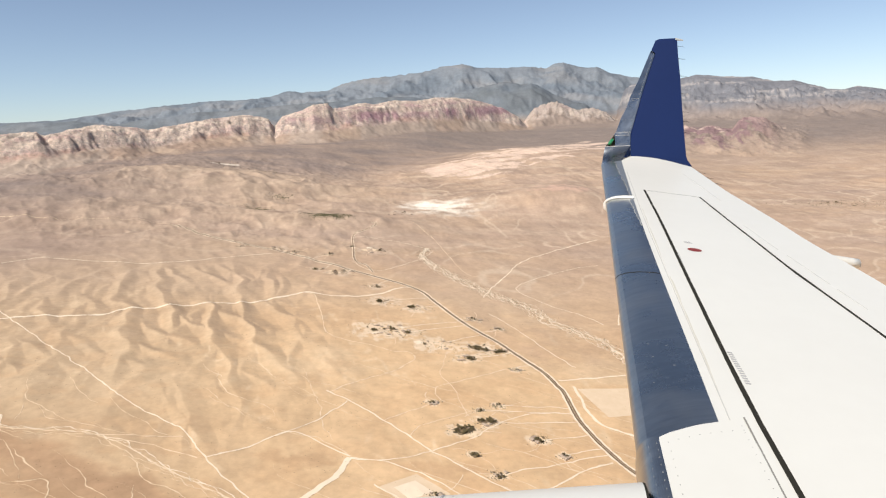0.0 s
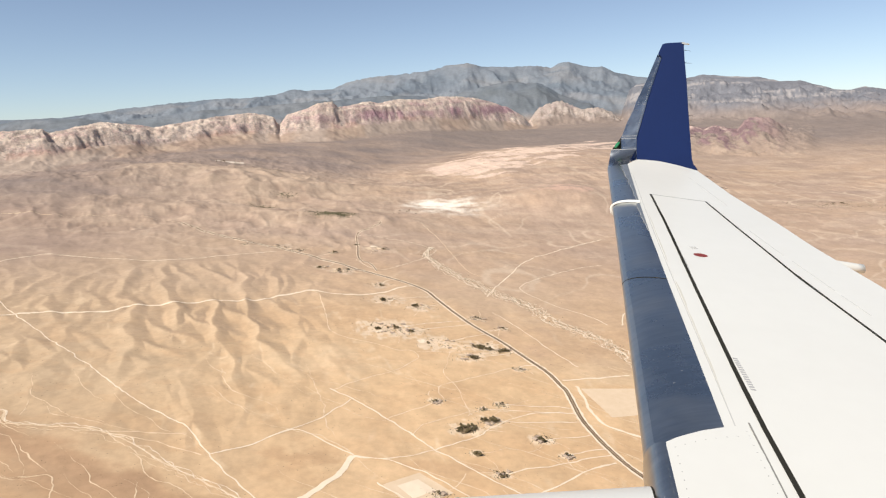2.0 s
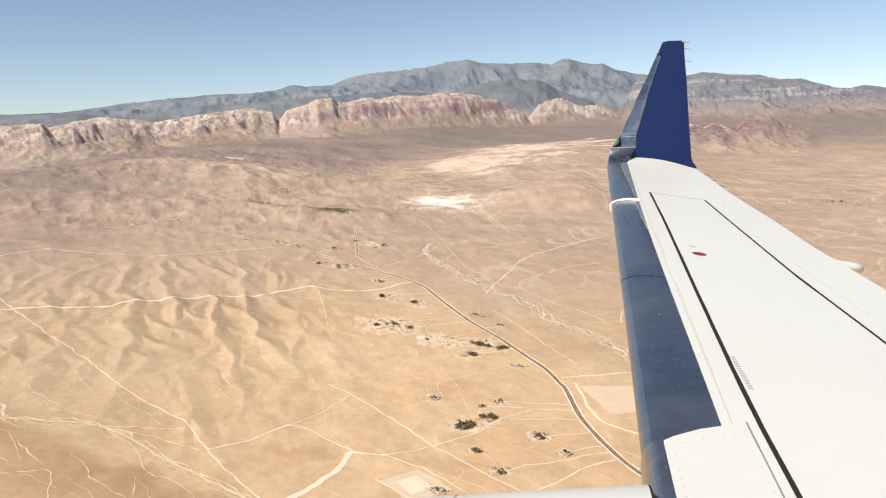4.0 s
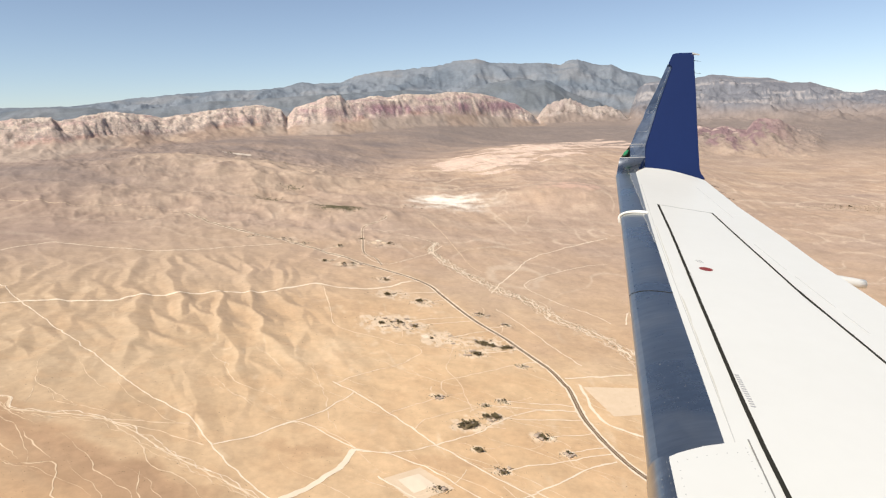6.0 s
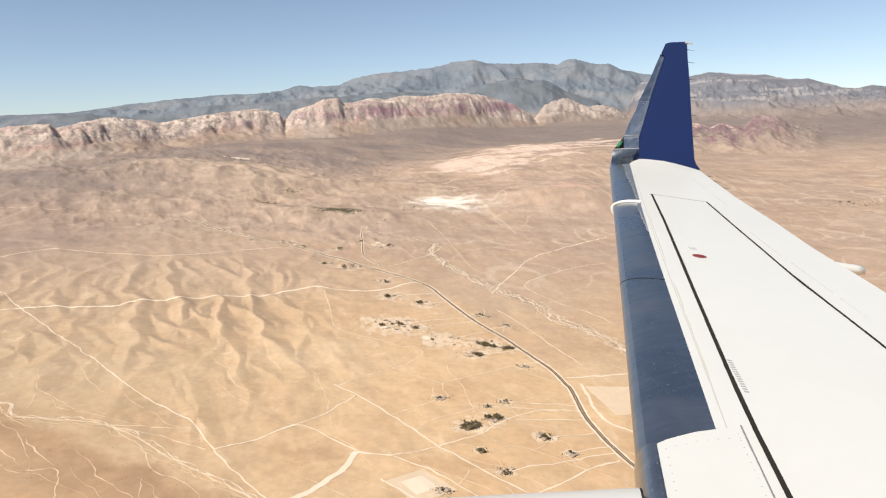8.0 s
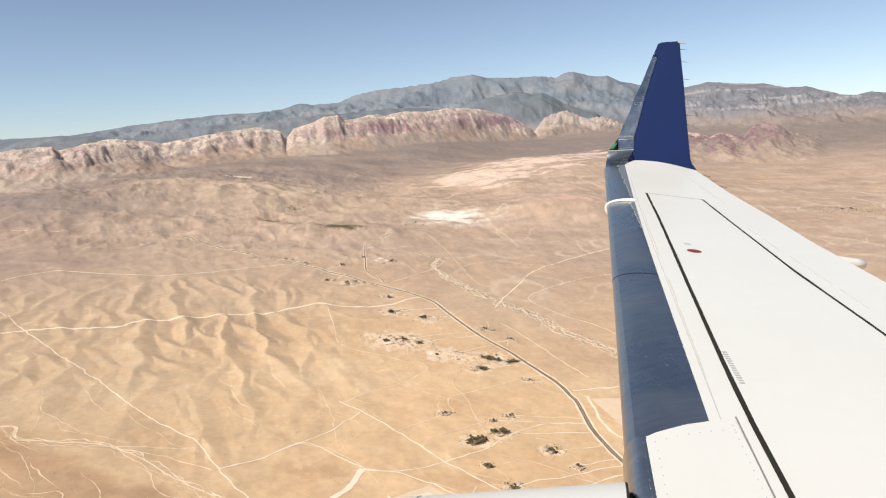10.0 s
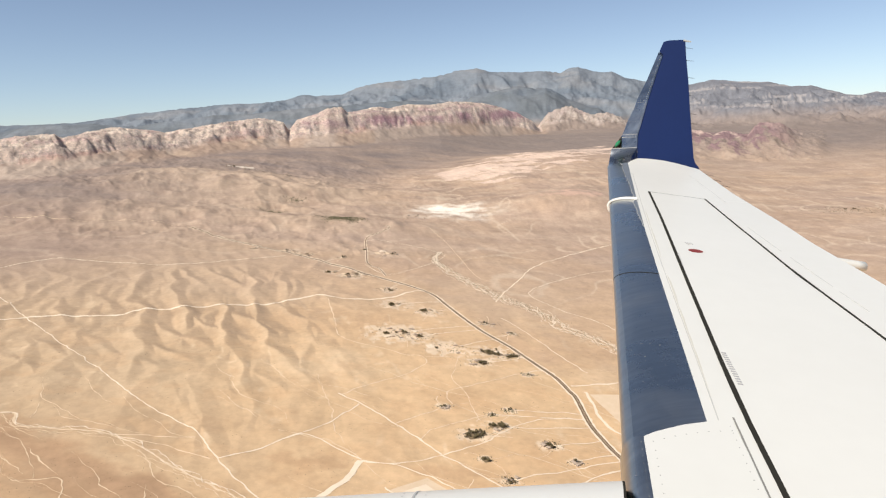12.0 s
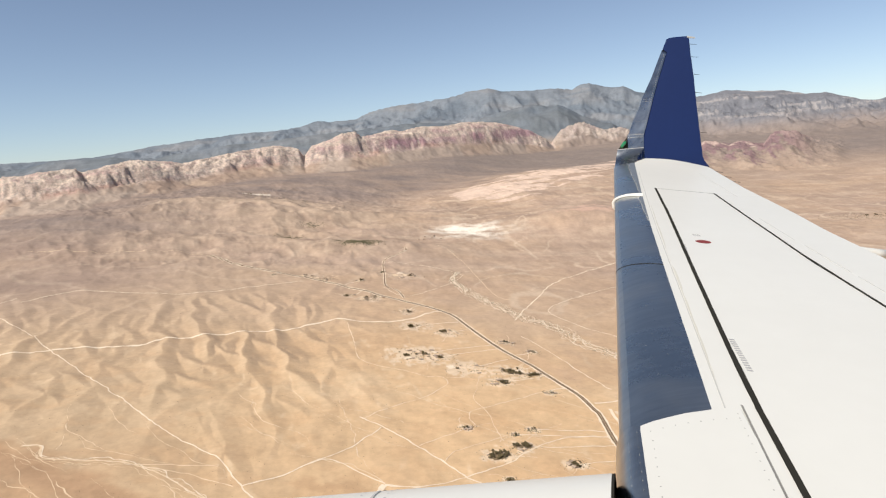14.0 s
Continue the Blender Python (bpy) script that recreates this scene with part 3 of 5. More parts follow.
    for level, half, k in ((173, 8, 0.5), (192, 3.5, 0.4), (155, 3, 0.35)):
        cliff_c = mix(cliff_c, (0.36, 0.215, 0.24), step(half, 0.55 * half, np.abs(strata - level - 0.03 * x)) * step(-230, -130, x) * step(-0.25, 0.1, fbm(x / 60, y / 60, 3, 274)) * k)
    colour = mix(colour, cliff_c, rock)
    pebbly = mix(cliff_c, (0.40, 0.345, 0.30), np.full_like(x, 0.6))
    colour = mix(colour, pebbly, step(0.3, 0.6, sb + 0.35 * fbm(x / 24, y / 40, 4, 287)) * 0.9)
    # bluish grey puts haze into the rock colour; nearer wooded ranges are darker
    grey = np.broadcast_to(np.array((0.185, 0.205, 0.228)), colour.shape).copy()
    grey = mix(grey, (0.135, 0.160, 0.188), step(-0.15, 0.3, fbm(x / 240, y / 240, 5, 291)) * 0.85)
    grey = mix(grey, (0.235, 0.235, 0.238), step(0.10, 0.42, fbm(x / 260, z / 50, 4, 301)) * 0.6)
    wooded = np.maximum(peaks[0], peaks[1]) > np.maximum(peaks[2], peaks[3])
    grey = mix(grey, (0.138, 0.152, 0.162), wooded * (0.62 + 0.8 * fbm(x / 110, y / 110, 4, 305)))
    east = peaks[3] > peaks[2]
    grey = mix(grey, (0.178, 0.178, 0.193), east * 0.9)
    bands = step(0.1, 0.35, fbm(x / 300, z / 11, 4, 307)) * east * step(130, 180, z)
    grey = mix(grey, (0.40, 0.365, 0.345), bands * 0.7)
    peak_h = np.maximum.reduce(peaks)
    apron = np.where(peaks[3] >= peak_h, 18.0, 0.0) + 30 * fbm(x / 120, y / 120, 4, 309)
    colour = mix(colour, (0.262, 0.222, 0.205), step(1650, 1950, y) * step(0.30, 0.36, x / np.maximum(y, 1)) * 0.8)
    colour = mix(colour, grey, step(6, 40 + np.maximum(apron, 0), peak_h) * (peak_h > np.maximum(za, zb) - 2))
    colour = mix(colour, (0.215, 0.138, 0.145), step(0.25, 0.55, 0.8 * sr + 0.8 * fbm(x / 30, y / 40, 5, 311, 0.6)) * step(0.02, 0.2, sr) * (1 - step(0.50, 0.58, x / np.maximum(y, 1))) * 0.85)
    colour = mix(colour, (0.56, 0.43, 0.36), step(0.84, 0.97, sr + 0.4 * fbm(x / 20, y / 20, 4, 313)) * step(0.3, 0.6, sr) * (0.6 - 0.42 * step(670, 720, x)))
    stone = np.clip(np.maximum.reduce([rock, step(0.25, 0.5, sb), 0.35 * step(15, 60, peak_h), 0.4 * step(0.1, 0.4, sr)]), 0, 1)
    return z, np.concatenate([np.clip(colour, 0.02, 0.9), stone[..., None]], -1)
# -- end of terrain --

# -- the land --
def build_ground():
    """One sheet round the middle of the land, out to the horizon; finer to the north, where the hills stand."""
    turn = np.concatenate([np.linspace(-180, -44, 60)[:-1], np.linspace(-44, 46, 1180), np.linspace(46, 180, 60)[1:-1]])
    far = np.concatenate([np.linspace(0.05, 130, 14)[:-1], np.geomspace(130, 950, 350)[:-1], np.linspace(950, 1900, 330)[:-1], np.geomspace(1900, 4900, 150)])
    a, r = np.meshgrid(np.radians(turn), far)
    x, y = r * np.sin(a), r * np.cos(a)
    blocks = [land(x[k : k + 16], y[k : k + 16], True) for k in range(0, len(x), 16)]
    z, colour = np.concatenate([b[0] for b in blocks]), np.concatenate([b[1] for b in blocks])
    rows, cols = x.shape
    index = np.arange(rows * cols).reshape(rows, cols)
    nxt = np.roll(index, -1, axis=1)
    quads = np.stack([index[:-1], nxt[:-1], nxt[1:], index[1:]], -1).reshape(-1, 4)[:, ::-1]
    me = bpy.data.meshes.new("ground")
    me.vertices.add(rows * cols)
    me.vertices.foreach_set("co", np.stack([x, y, z], -1).astype(np.float32).ravel())
    me.loops.add(quads.size)
    me.loops.foreach_set("vertex_index", quads.astype(np.int32).ravel())
    me.polygons.add(len(quads))
    me.polygons.foreach_set("loop_start", np.arange(0, quads.size, 4, dtype=np.int32))
    me.polygons.foreach_set("use_smooth", np.ones(len(quads), dtype=bool))
    me.update(calc_edges=True)
    layer = me.attributes.new("soil", "FLOAT_COLOR", "POINT")
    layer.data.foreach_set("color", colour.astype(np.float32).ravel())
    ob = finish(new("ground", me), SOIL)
    tagged(ob, "sandy desert plain with worn hills, pale cliffs and grey mountains", "ground", kind="structure")


build_ground()


def smooth_line(points, gap):
    """A Catmull-Rom curve through plan points, at even steps."""
    p = np.array([points[0], *points, points[-1]], float)
    out = []
    for k in range(1, len(p) - 2):
        n = max(2, int(np.linalg.norm(p[k + 1] - p[k]) / gap))
        for s in np.arange(n) / n:
            a, b, c, d = p[k - 1], p[k], p[k + 1], p[k + 2]
            out.append(0.5 * (2 * b + (c - a) * s + (2 * a - 5 * b + 4 * c - d) * s * s + (3 * b - a - 3 * c + d) * s ** 3))
    return np.array([*out, p[-1]])


def ribbon(name, points, width, material, lift, wander=0.0, uneven=0.0, seed=0, shift=0.0, gap=1.6, wide=2, taper=0.0):
    """A strip that lies on the land, with a ragged or even edge."""
    c = smooth_line(points, gap)
    run = np.gradient(c, axis=0)
    run /= np.maximum(np.linalg.norm(run, axis=1, keepdims=True), 1e-6)
    side = np.stack([-run[:, 1], run[:, 0]], -1)
    n = np.arange(len(c)) * gap
    ramp = np.clip(np.arange(len(c)) / len(c) * 4, 0.25, 1) if shift else 1.0
    c = c + side * (ramp * (shift + wander * fbm(n / 9.0, n * 0 + seed * 3.7, 3, seed)))[:, None]
    half = width / 2 * (1 + uneven * 1.6 * fbm(n / 4.0, n * 0 + seed * 1.3, 3, seed + 5))
    if taper:
        ends = np.minimum(np.arange(len(c)), np.arange(len(c))[::-1]) / (taper * len(c))
        half = half * np.clip(ends, 0.12, 1)
    cols = [c + side * (half * k)[:, None] for k in np.linspace(-1, 1, wide + 1)]
    pts = np.stack(cols, 1)
    z = land(pts[..., 0], pts[..., 1]) + lift
    verts = np.concatenate([pts, z[..., None]], -1).reshape(-1, 3)
    w = wide + 1
    faces = [(i * w + k, i * w + k + 1, (i + 1) * w + k + 1, (i + 1) * w + k) for i in range(len(c) - 1) for k in range(wide)]
    return raw(name, verts, faces, material, smooth=True)


HIGHWAY = [(-237.2, 708.7), (-218.4, 693.1), (-191, 664.1), (-158.8, 641), (-129.9, 626.6), (-95.3, 601.6), (-63.1, 576.3), (-33.1, 551.9), (-9.9, 534.1), (7.7, 514.8), (19.4, 485.5), (36.5, 444.8), (52.2, 417.2), (65.5, 388.7), (73.9, 370.4), (77.8, 353.6), (79.5, 346.9), (79.8, 319), (83.2, 297.9), (89.4, 277), (97.8, 260.2)]
SIDE_ROAD = [(-30.7, 559.9), (-37, 582.1), (-47.7, 596.9), (-51.5, 637.7), (-55.5, 687.4), (-47.2, 703.5), (-35, 717.8), (-33.5, 727.9), (-39, 731.8)]
WASH = [(17.6, 656.7), (11.7, 620), (19.5, 593.8), (28.3, 572.7), (41, 550.1), (52.9, 529.4), (64.1, 511.1), (79.1, 495.2), (88.7, 477.6), (96.6, 456.4), (109.2, 442.5), (119.8, 424.5), (130.3, 397.4), (133.9, 365.8)]


tagged(ribbon("road_shoulder", HIGHWAY, 4.2, DIRT, 0.08, 0.0, 0.28, 3, wide=4), "graded pale dirt shoulder along the highway", "road shoulder", kind="structure")
# dark strip that shows on either side of the asphalt
tagged(ribbon("road_verge", HIGHWAY, 2.1, VERGE, 0.12, 0.0, 0.12, 6, wide=4), "dark verge along both sides of the highway", "road verge", kind="structure")
road = tagged(ribbon("road", HIGHWAY, 1.4, ASPHALT, 0.16, wide=4), "dark asphalt highway winding over the desert", "road", kind="structure")
paint = ribbon("centre_line", HIGHWAY, 0.12, PAINT_LINE, 0.19)
paint.parent = road
tagged(ribbon("road_shoulder", SIDE_ROAD, 2.4, DIRT, 0.08, 0.0, 0.25, 4), "pale dirt shoulder of the side road", "road shoulder", kind="structure")
tagged(ribbon("road", SIDE_ROAD, 1.3, ASPHALT, 0.14), "narrow asphalt side road", "road", kind="structure")


def dirt_track(width, points):
    dirt_track.seed += 1
    ob = ribbon("dirt_track", points, width, DIRT if width > 0.58 else FAINT, 0.10, 1.3, 0.6 if width < 0.58 else 0.45 if width < 2 else 0.1, dirt_track.seed)
    tagged(ob, "pale wheel-worn dirt track across the desert", "dirt track", "desert tracks", "structure")


dirt_track.seed = 20
dirt_track(0.55, [(-237, 709), (-262, 722), (-300, 724), (-358, 716), (-430, 722)])
dirt_track(1.9, [(-347.2, 409.4), (-302.8, 414.8), (-285.8, 423.5), (-251.1, 433.9), (-238.1, 436.3), (-203.8, 439.9), (-190.1, 451.3), (-162.8, 458.3), (-138.7, 467.8), (-109.4, 476.5), (-78.9, 499.7), (-63.7, 495), (-30.6, 499.8), (-5.4, 522.4), (7.7, 516.4)])
dirt_track(0.62, [(-491.5, 678.3), (-449.6, 626.1), (-364.2, 537.2), (-314.1, 491), (-284.3, 465.5), (-255.4, 435.1), (-223.3, 403.3), (-196.3, 377.2), (-164.8, 346.8), (-141.2, 323.2), (-122.2, 307.5), (-105.2, 294.5), (-88.6, 270.8), (-75.7, 256.1), (-63.9, 243.2), (-56, 235.4)])
dirt_track(0.7, [(-89.1, 272.8), (-75.5, 280.7), (-66.4, 290.4), (-55.8, 295.7), (-43.2, 286.5), (-29.8, 276.6)])
dirt_track(0.6, [(-66.4, 290.4), (-56.3, 298.7), (-46, 310.2), (-34.8, 328.3)])
dirt_track(0.8, [(-46.5, 339.7), (-34, 328.5), (-16.2, 309.5), (-0.2, 289.3), (9.5, 278.6), (21.1, 267.8), (31.9, 258.3), (40.2, 251.1), (44, 247.1)])
dirt_track(2.6, [(-29.8, 275.7), (-35.1, 261.5), (-41.2, 251.3), (-48.7, 242.6), (-58, 235.3), (-68.7, 227.4)])
dirt_track(0.6, [(-29.8, 275.7), (-15.1, 274.8), (-2.9, 278.2), (9.9, 285.5), (23.3, 293.6), (38.3, 308.7), (53.9, 319.7), (71.9, 323.4)])
dirt_track(0.6, [(-29.8, 275.7), (-15, 272.5), (-0.6, 265.2), (8.6, 257.9), (21.4, 245.7), (27.3, 239.3)])
dirt_track(0.5, [(-140.5, 289), (-120.8, 288.9), (-103.3, 288.4)])
dirt_track(0.5, [(-136.3, 287.6), (-115.8, 281.7), (-92.6, 272.5)])
dirt_track(0.55, [(-44.9, 338.2), (-29.8, 353.5), (-17.8, 361.5), (-5.3, 375.6), (-0.4, 385.1), (-3.7, 393), (-13.8, 395.1), (-22.6, 401.9), (-47.8, 414), (-56, 425.4), (-59, 443.3), (-68.8, 485), (-74.4, 497.2)])
dirt_track(0.5, [(-0.3, 392.2), (15, 394.3), (20.1, 393.9)])
dirt_track(0.55, [(12, 331), (9.6, 342.2), (14.4, 349.9), (32.2, 359.7), (46.1, 369.7), (60.4, 378.1)])
dirt_track(0.4, [(18.5, 395.3), (15.8, 376.7), (13.4, 360.7), (19, 350), (21.9, 327.5), (25.2, 315.1)])
dirt_track(0.45, [(-16.2, 309.5), (-5.3, 317.7), (9, 328.4)])
dirt_track(0.4, [(-4.1, 294.4), (0, 303.9), (8.3, 308.8), (28.6, 321.7)])
dirt_track(0.8, [(44.8, 251.7), (55.6, 259.2), (70, 269.2), (84.9, 278.1)])
dirt_track(0.6, [(44.8, 251.7), (52.7, 245), (60.1, 238.4)])
dirt_track(0.6, [(44.7, 250.9), (29.6, 240.1), (22.5, 235.5)])
dirt_track(0.7, [(-19.1, 256.4), (-7.6, 246.8), (5.3, 235.3)])
dirt_track(1, [(202.8, 717.7), (168.1, 687.5), (138.6, 658.2), (104.2, 619.4), (81.2, 569.2), (61.4, 524.8), (54.9, 506.8)])
dirt_track(0.6, [(174.7, 616.3), (147.5, 601.8), (104.2, 562.4), (84.8, 530.7), (104.4, 493.6), (124.8, 473.2), (133.2, 456.4)])
dirt_track(0.6, [(-49.8, 592.6), (-24.4, 567.4), (21.4, 641.4), (-27.9, 678.2), (-53.7, 686.1)])
dirt_track(0.6, [(55, 471.4), (70.3, 440.2), (82.3, 404.7), (94.1, 379.7)])
dirt_track(0.5, [(56.3, 562.2), (43.9, 586), (23.9, 704.5), (1, 754.6)])
dirt_track(1.2, [(80, 361.6), (101.7, 366.2), (121.4, 371)])
dirt_track(1.6, [(86.4, 354.7), (88, 319.1), (96.1, 307.3), (108.2, 301.7), (125.3, 310.3), (140.7, 320.9), (162.9, 330.7), (185.3, 342.7)])
dirt_track(0.8, [(143.6, 456.6), (154.5, 481.2), (147.1, 435.9), (144.4, 398.2), (151.3, 373.2)])
dirt_track(0.6, [(185.3, 342.7), (176.1, 349.8), (160.3, 367.7)])
dirt_track(0.6, [(110.3, 291.6), (122.8, 285), (136.9, 292.9), (133.4, 308.1)])
dirt_track(0.9, [(-336.4, 545.8), (-311.5, 574.5), (-293.8, 575.6), (-258.3, 569.2), (-219.3, 563.6), (-193.8, 569.7), (-160.9, 587.1), (-121.4, 608.2)])
dirt_track(0.6, [(-340, 397), (-309.7, 376.7), (-275.2, 349.7), (-254.9, 336.4)])
dirt_track(0.6, [(-387.2, 479), (-373.3, 512.1), (-356.1, 538.6), (-346.5, 557.2)])


def gully(points):
    gully.seed += 1
    tagged(ribbon("gully", points, 0.42, RILL, 0.09, 2.2, 0.8, gully.seed, gap=1.0, taper=0.3), "dry sandy gully cut into the slope", "gully", "gullies", "structure")


gully.seed = 80
BRAID = [(-199.3, 306.4), (-190.1, 306), (-185.5, 296.7), (-177.4, 294), (-164.1, 292.2), (-151.4, 291.4), (-140.5, 289), (-124.9, 280.1), (-108.6, 267.7), (-94, 257.8), (-80.5, 249.2), (-65.3, 239.7), (-58.8, 233.9)]
for k, (off, wide, stray) in enumerate(((0, 0.75, 1.0), (1.6, 0.4, 3.0), (-1.7, 0.35, 3.2), (0.6, 0.3, 4.2), (-3.2, 0.25, 4.0))):
    tagged(ribbon("dry_wash", BRAID, wide, SAND if k % 2 else RILL, 0.07 + 0.012 * k, stray, 0.9, 140 + k, off, 1.0), "thin braided sand channel of a dry wash", "dry wash", "wash channels", "structure")
gully([(-174.1, 262.3), (-161.9, 252.4), (-156.2, 253.7), (-147.9, 254.4), (-141.7, 249.8), (-135.6, 233.1), (-124.7, 227.6), (-116.7, 222.9)])
gully([(-169.2, 276.2), (-158.2, 265.9), (-146.3, 255.7)])
gully([(-131.5, 281.7), (-115.7, 268.3), (-110.1, 256.1), (-95.9, 249.8), (-83.3, 236.2), (-78.4, 229.9)])
gully([(-111.9, 252), (-104.3, 234.3), (-93.7, 230.1)])
gully([(-185.5, 316.9), (-181.5, 301.9)])
gully([(-62.3, 368.8), (-49, 324.3), (-41.7, 296), (-31.3, 280.2)])
gully([(-254.2, 273.7), (-244.9, 266.8), (-233.7, 259.9)])
gully([(-194.4, 279.3), (-187.8, 273.4), (-174.6, 267.8), (-159.4, 256.3)])
gully([(-302.5, 400.2), (-289.3, 382.7), (-278.6, 356.8), (-254.9, 336.4), (-231.3, 319.1)])

# rills that run down the slopes
rng = np.random.RandomState(17)
at = np.column_stack([rng.uniform(-230, 150, 80), rng.uniform(215, 390, 80)])
runs, way = [at.copy()], np.zeros((80, 2))
for k in range(26):
    e = 5.0
    dx = land(at[:, 0] + e, at[:, 1]) - land(at[:, 0] - e, at[:, 1])
    dy = land(at[:, 0], at[:, 1] + e) - land(at[:, 0], at[:, 1] - e)
    down = -np.stack([dx, dy], -1)
    down /= np.maximum(np.linalg.norm(down, axis=1, keepdims=True), 1e-6)
    way = 0.5 * way + down + rng.normal(0, 0.28, way.shape)
    way /= np.linalg.norm(way, axis=1, keepdims=True)
    at = at + 4.2 * way
    runs.append(at.copy())
for k, run in enumerate(np.stack(runs, 1)):
    run = run[: rng.randint(10, 26)]
    ob = ribbon("rill", [tuple(p) for p in run], rng.uniform(0.18, 0.5), RILL, 0.07, 0.8, 0.9, 200 + k, gap=1.2, taper=0.4)
    tagged(ob, "shallow sandy rill running down the slope", "rill", "rills", "structure")

# the braided dry wash east of the road
for k, (off, wide) in enumerate(((0, 1.0), (2.2, 0.7), (-2.2, 0.8), (4.2, 0.55), (-3.6, 0.45), (1.2, 0.4), (5.5, 0.35), (-5.0, 0.4), (3.0, 0.4))):
    tagged(ribbon("dry_wash", WASH, wide, SAND, 0.06 + 0.012 * k, 7.0, 0.9, 120 + k, off, 1.0), "braided pale sand channel of a dry wash", "dry wash", "wash channels", "structure")


def clump(bm, x, y, z, size, seed):
    """One low bush: a squashed, uneven ball of few faces."""
    rng = random.Random(seed)
    m = Matrix.Translation((x, y, z)) @ Matrix.Rotation(rng.uniform(0, 6), 4, "Z") @ Matrix.Diagonal((size, size * rng.uniform(0.7, 1.3), size * 0.7, 1))
    bmesh.ops.create_icosphere(bm, subdivisions=1, radius=1, matrix=m)


def scrub_verts(places, material, name, label, seed):
    """Many small bushes in one mesh."""
    rng = np.random.RandomState(seed)
    unit = np.array([(1, 0, 0), (0.3, 0.95, 0), (-0.8, 0.6, 0), (-0.8, -0.6, 0), (0.3, -0.95, 0), (0, 0, 0.9)])
    tri = [(0, 1, 5), (1, 2, 5), (2, 3, 5), (3, 4, 5), (4, 0, 5)]
    verts, faces = [], []
    zs = land(places[:, 0], places[:, 1])
    for (x, y, s), z in zip(places, zs):
        k = len(verts)
        verts += [tuple(v) for v in unit * s * rng.uniform(0.6, 1.3, (6, 3)) + (x, y, z - 0.05)]
        faces += [(a + k, b + k, c + k) for a, b, c in tri]
    return tagged(raw(name, verts, faces, material), label, "scrub", kind="stuff")


rng = np.random.RandomState(5)
c = smooth_line(WASH, 1.0)
spots = c[rng.randint(0, len(c), 1500)] + rng.normal(0, 3.4, (1500, 2))
scrub_verts(np.column_stack([spots, rng.uniform(0.15, 0.45, 1500)]), SCRUB, "wash_scrub", "dark low scrub along the dry wash", 1)
u = rng.uniform(0, 1, (9000, 2))
deep = 210 + 520 * u[:, 0] ** 1.4
spots = np.column_stack([(u[:, 1] - 0.55) * 1.35 * deep, deep, rng.uniform(0.08, 0.24, 9000)])
spots = spots[fbm(spots[:, 0] / 30, spots[:, 1] / 30, 3, 77) > -0.02]
scrub_verts(spots, SCRUB, "desert_scrub", "sparse dry scrub on the sand", 2)
spots = np.concatenate([rng.normal(at, (w, d), (n, 2)) for at, w, d, n in (((-171, 798), 9, 4, 380), ((-155, 858), 7, 5, 260), ((-86, 756), 12, 9, 2000), ((-199, 1014), 10, 5, 120), ((-250, 1050), 30, 6, 150), ((600, 906), 45, 12, 500))])
scrub_verts(np.column_stack([spots, rng.uniform(0.25, 0.7, len(spots))]), SCRUB, "green_thicket", "dark green thickets by distant springs", 3)


# -- homesteads --
def make_house(width, length, tall, roof):
    home = thing("house", (0, 0, 0), "low stucco desert house with a shallow roof", "house", "desert houses")
    w, d = width / 2, length / 2
    bm = bmesh.new()
    bmesh.ops.create_cube(bm, size=1, matrix=Matrix.Translation((0, 0, tall / 2 - 0.1)) @ Matrix.Diagonal((width, length, tall + 0.2, 1)))
    part("wall", bm, STUCCO, home)
    e, top = 0.08, tall + roof
    if roof > 0.05:
        verts = [(-w - e, -d - e, tall), (w + e, -d - e, tall), (w + e, d + e, tall), (-w - e, d + e, tall), (0, -d - e, top), (0, d + e, top)]
        raw("roof", verts, [(0, 1, 2, 3), (0, 4, 5, 3), (1, 2, 5, 4), (0, 1, 4), (3, 5, 2)], ROOFING, home)
    else:
        bm = bmesh.new()
        bmesh.ops.create_cube(bm, size=1, matrix=Matrix.Translation((0, 0, tall + 0.03)) @ Matrix.Diagonal((width + 0.12, length + 0.12, 0.07, 1)))
        part("roof", bm, ROOFING, home)
    for side in (-1, 1):
        for k in (-0.5, 0.5):
            bm = bmesh.new()
            bmesh.ops.create_cube(bm, size=1, matrix=Matrix.Translation((side * (w + 0.004), k * d, tall * 0.55)) @ Matrix.Diagonal((0.02, 0.18, 0.12, 1)))
            part("window", bm, GLASS, home)
    bm = bmesh.new()
    bmesh.ops.create_cube(bm, size=1, matrix=Matrix.Translation((w + 0.004, 0, 0.1)) @ Matrix.Diagonal((0.02, 0.1, 0.2, 1)))
    part("door", bm, ROOFING, home)
    return home


def make_tree(seed, tall, wide):
    rng = random.Random(seed)
    tree = thing("tree", (0, 0, 0), "dark green shade tree in a desert yard", "tree", "yard trees")
    bm = bmesh.new()
    bmesh.ops.create_cone(bm, cap_ends=True, segments=6, radius1=0.07 * tall, radius2=0.03 * tall, depth=tall * 0.7, matrix=Matrix.Translation((0, 0, tall * 0.3)))
    part("trunk", bm, BARK, tree)
    bm = bmesh.new()
    for k in range(11):
        a, r = rng.uniform(0, 6.28), wide * 0.5 * rng.uniform(0.1, 1)
        clump(bm, r * math.cos(a), r * math.sin(a), tall * rng.uniform(0.4, 1.0), wide * rng.uniform(0.16, 0.32), seed * 50 + k)
    for v in bm.verts:
        v.co += Vector((rng.uniform(-1, 1), rng.uniform(-1, 1), rng.uniform(-1, 1))) * wide * 0.06
    part("crown", bm, LEAVES, tree)
    return tree


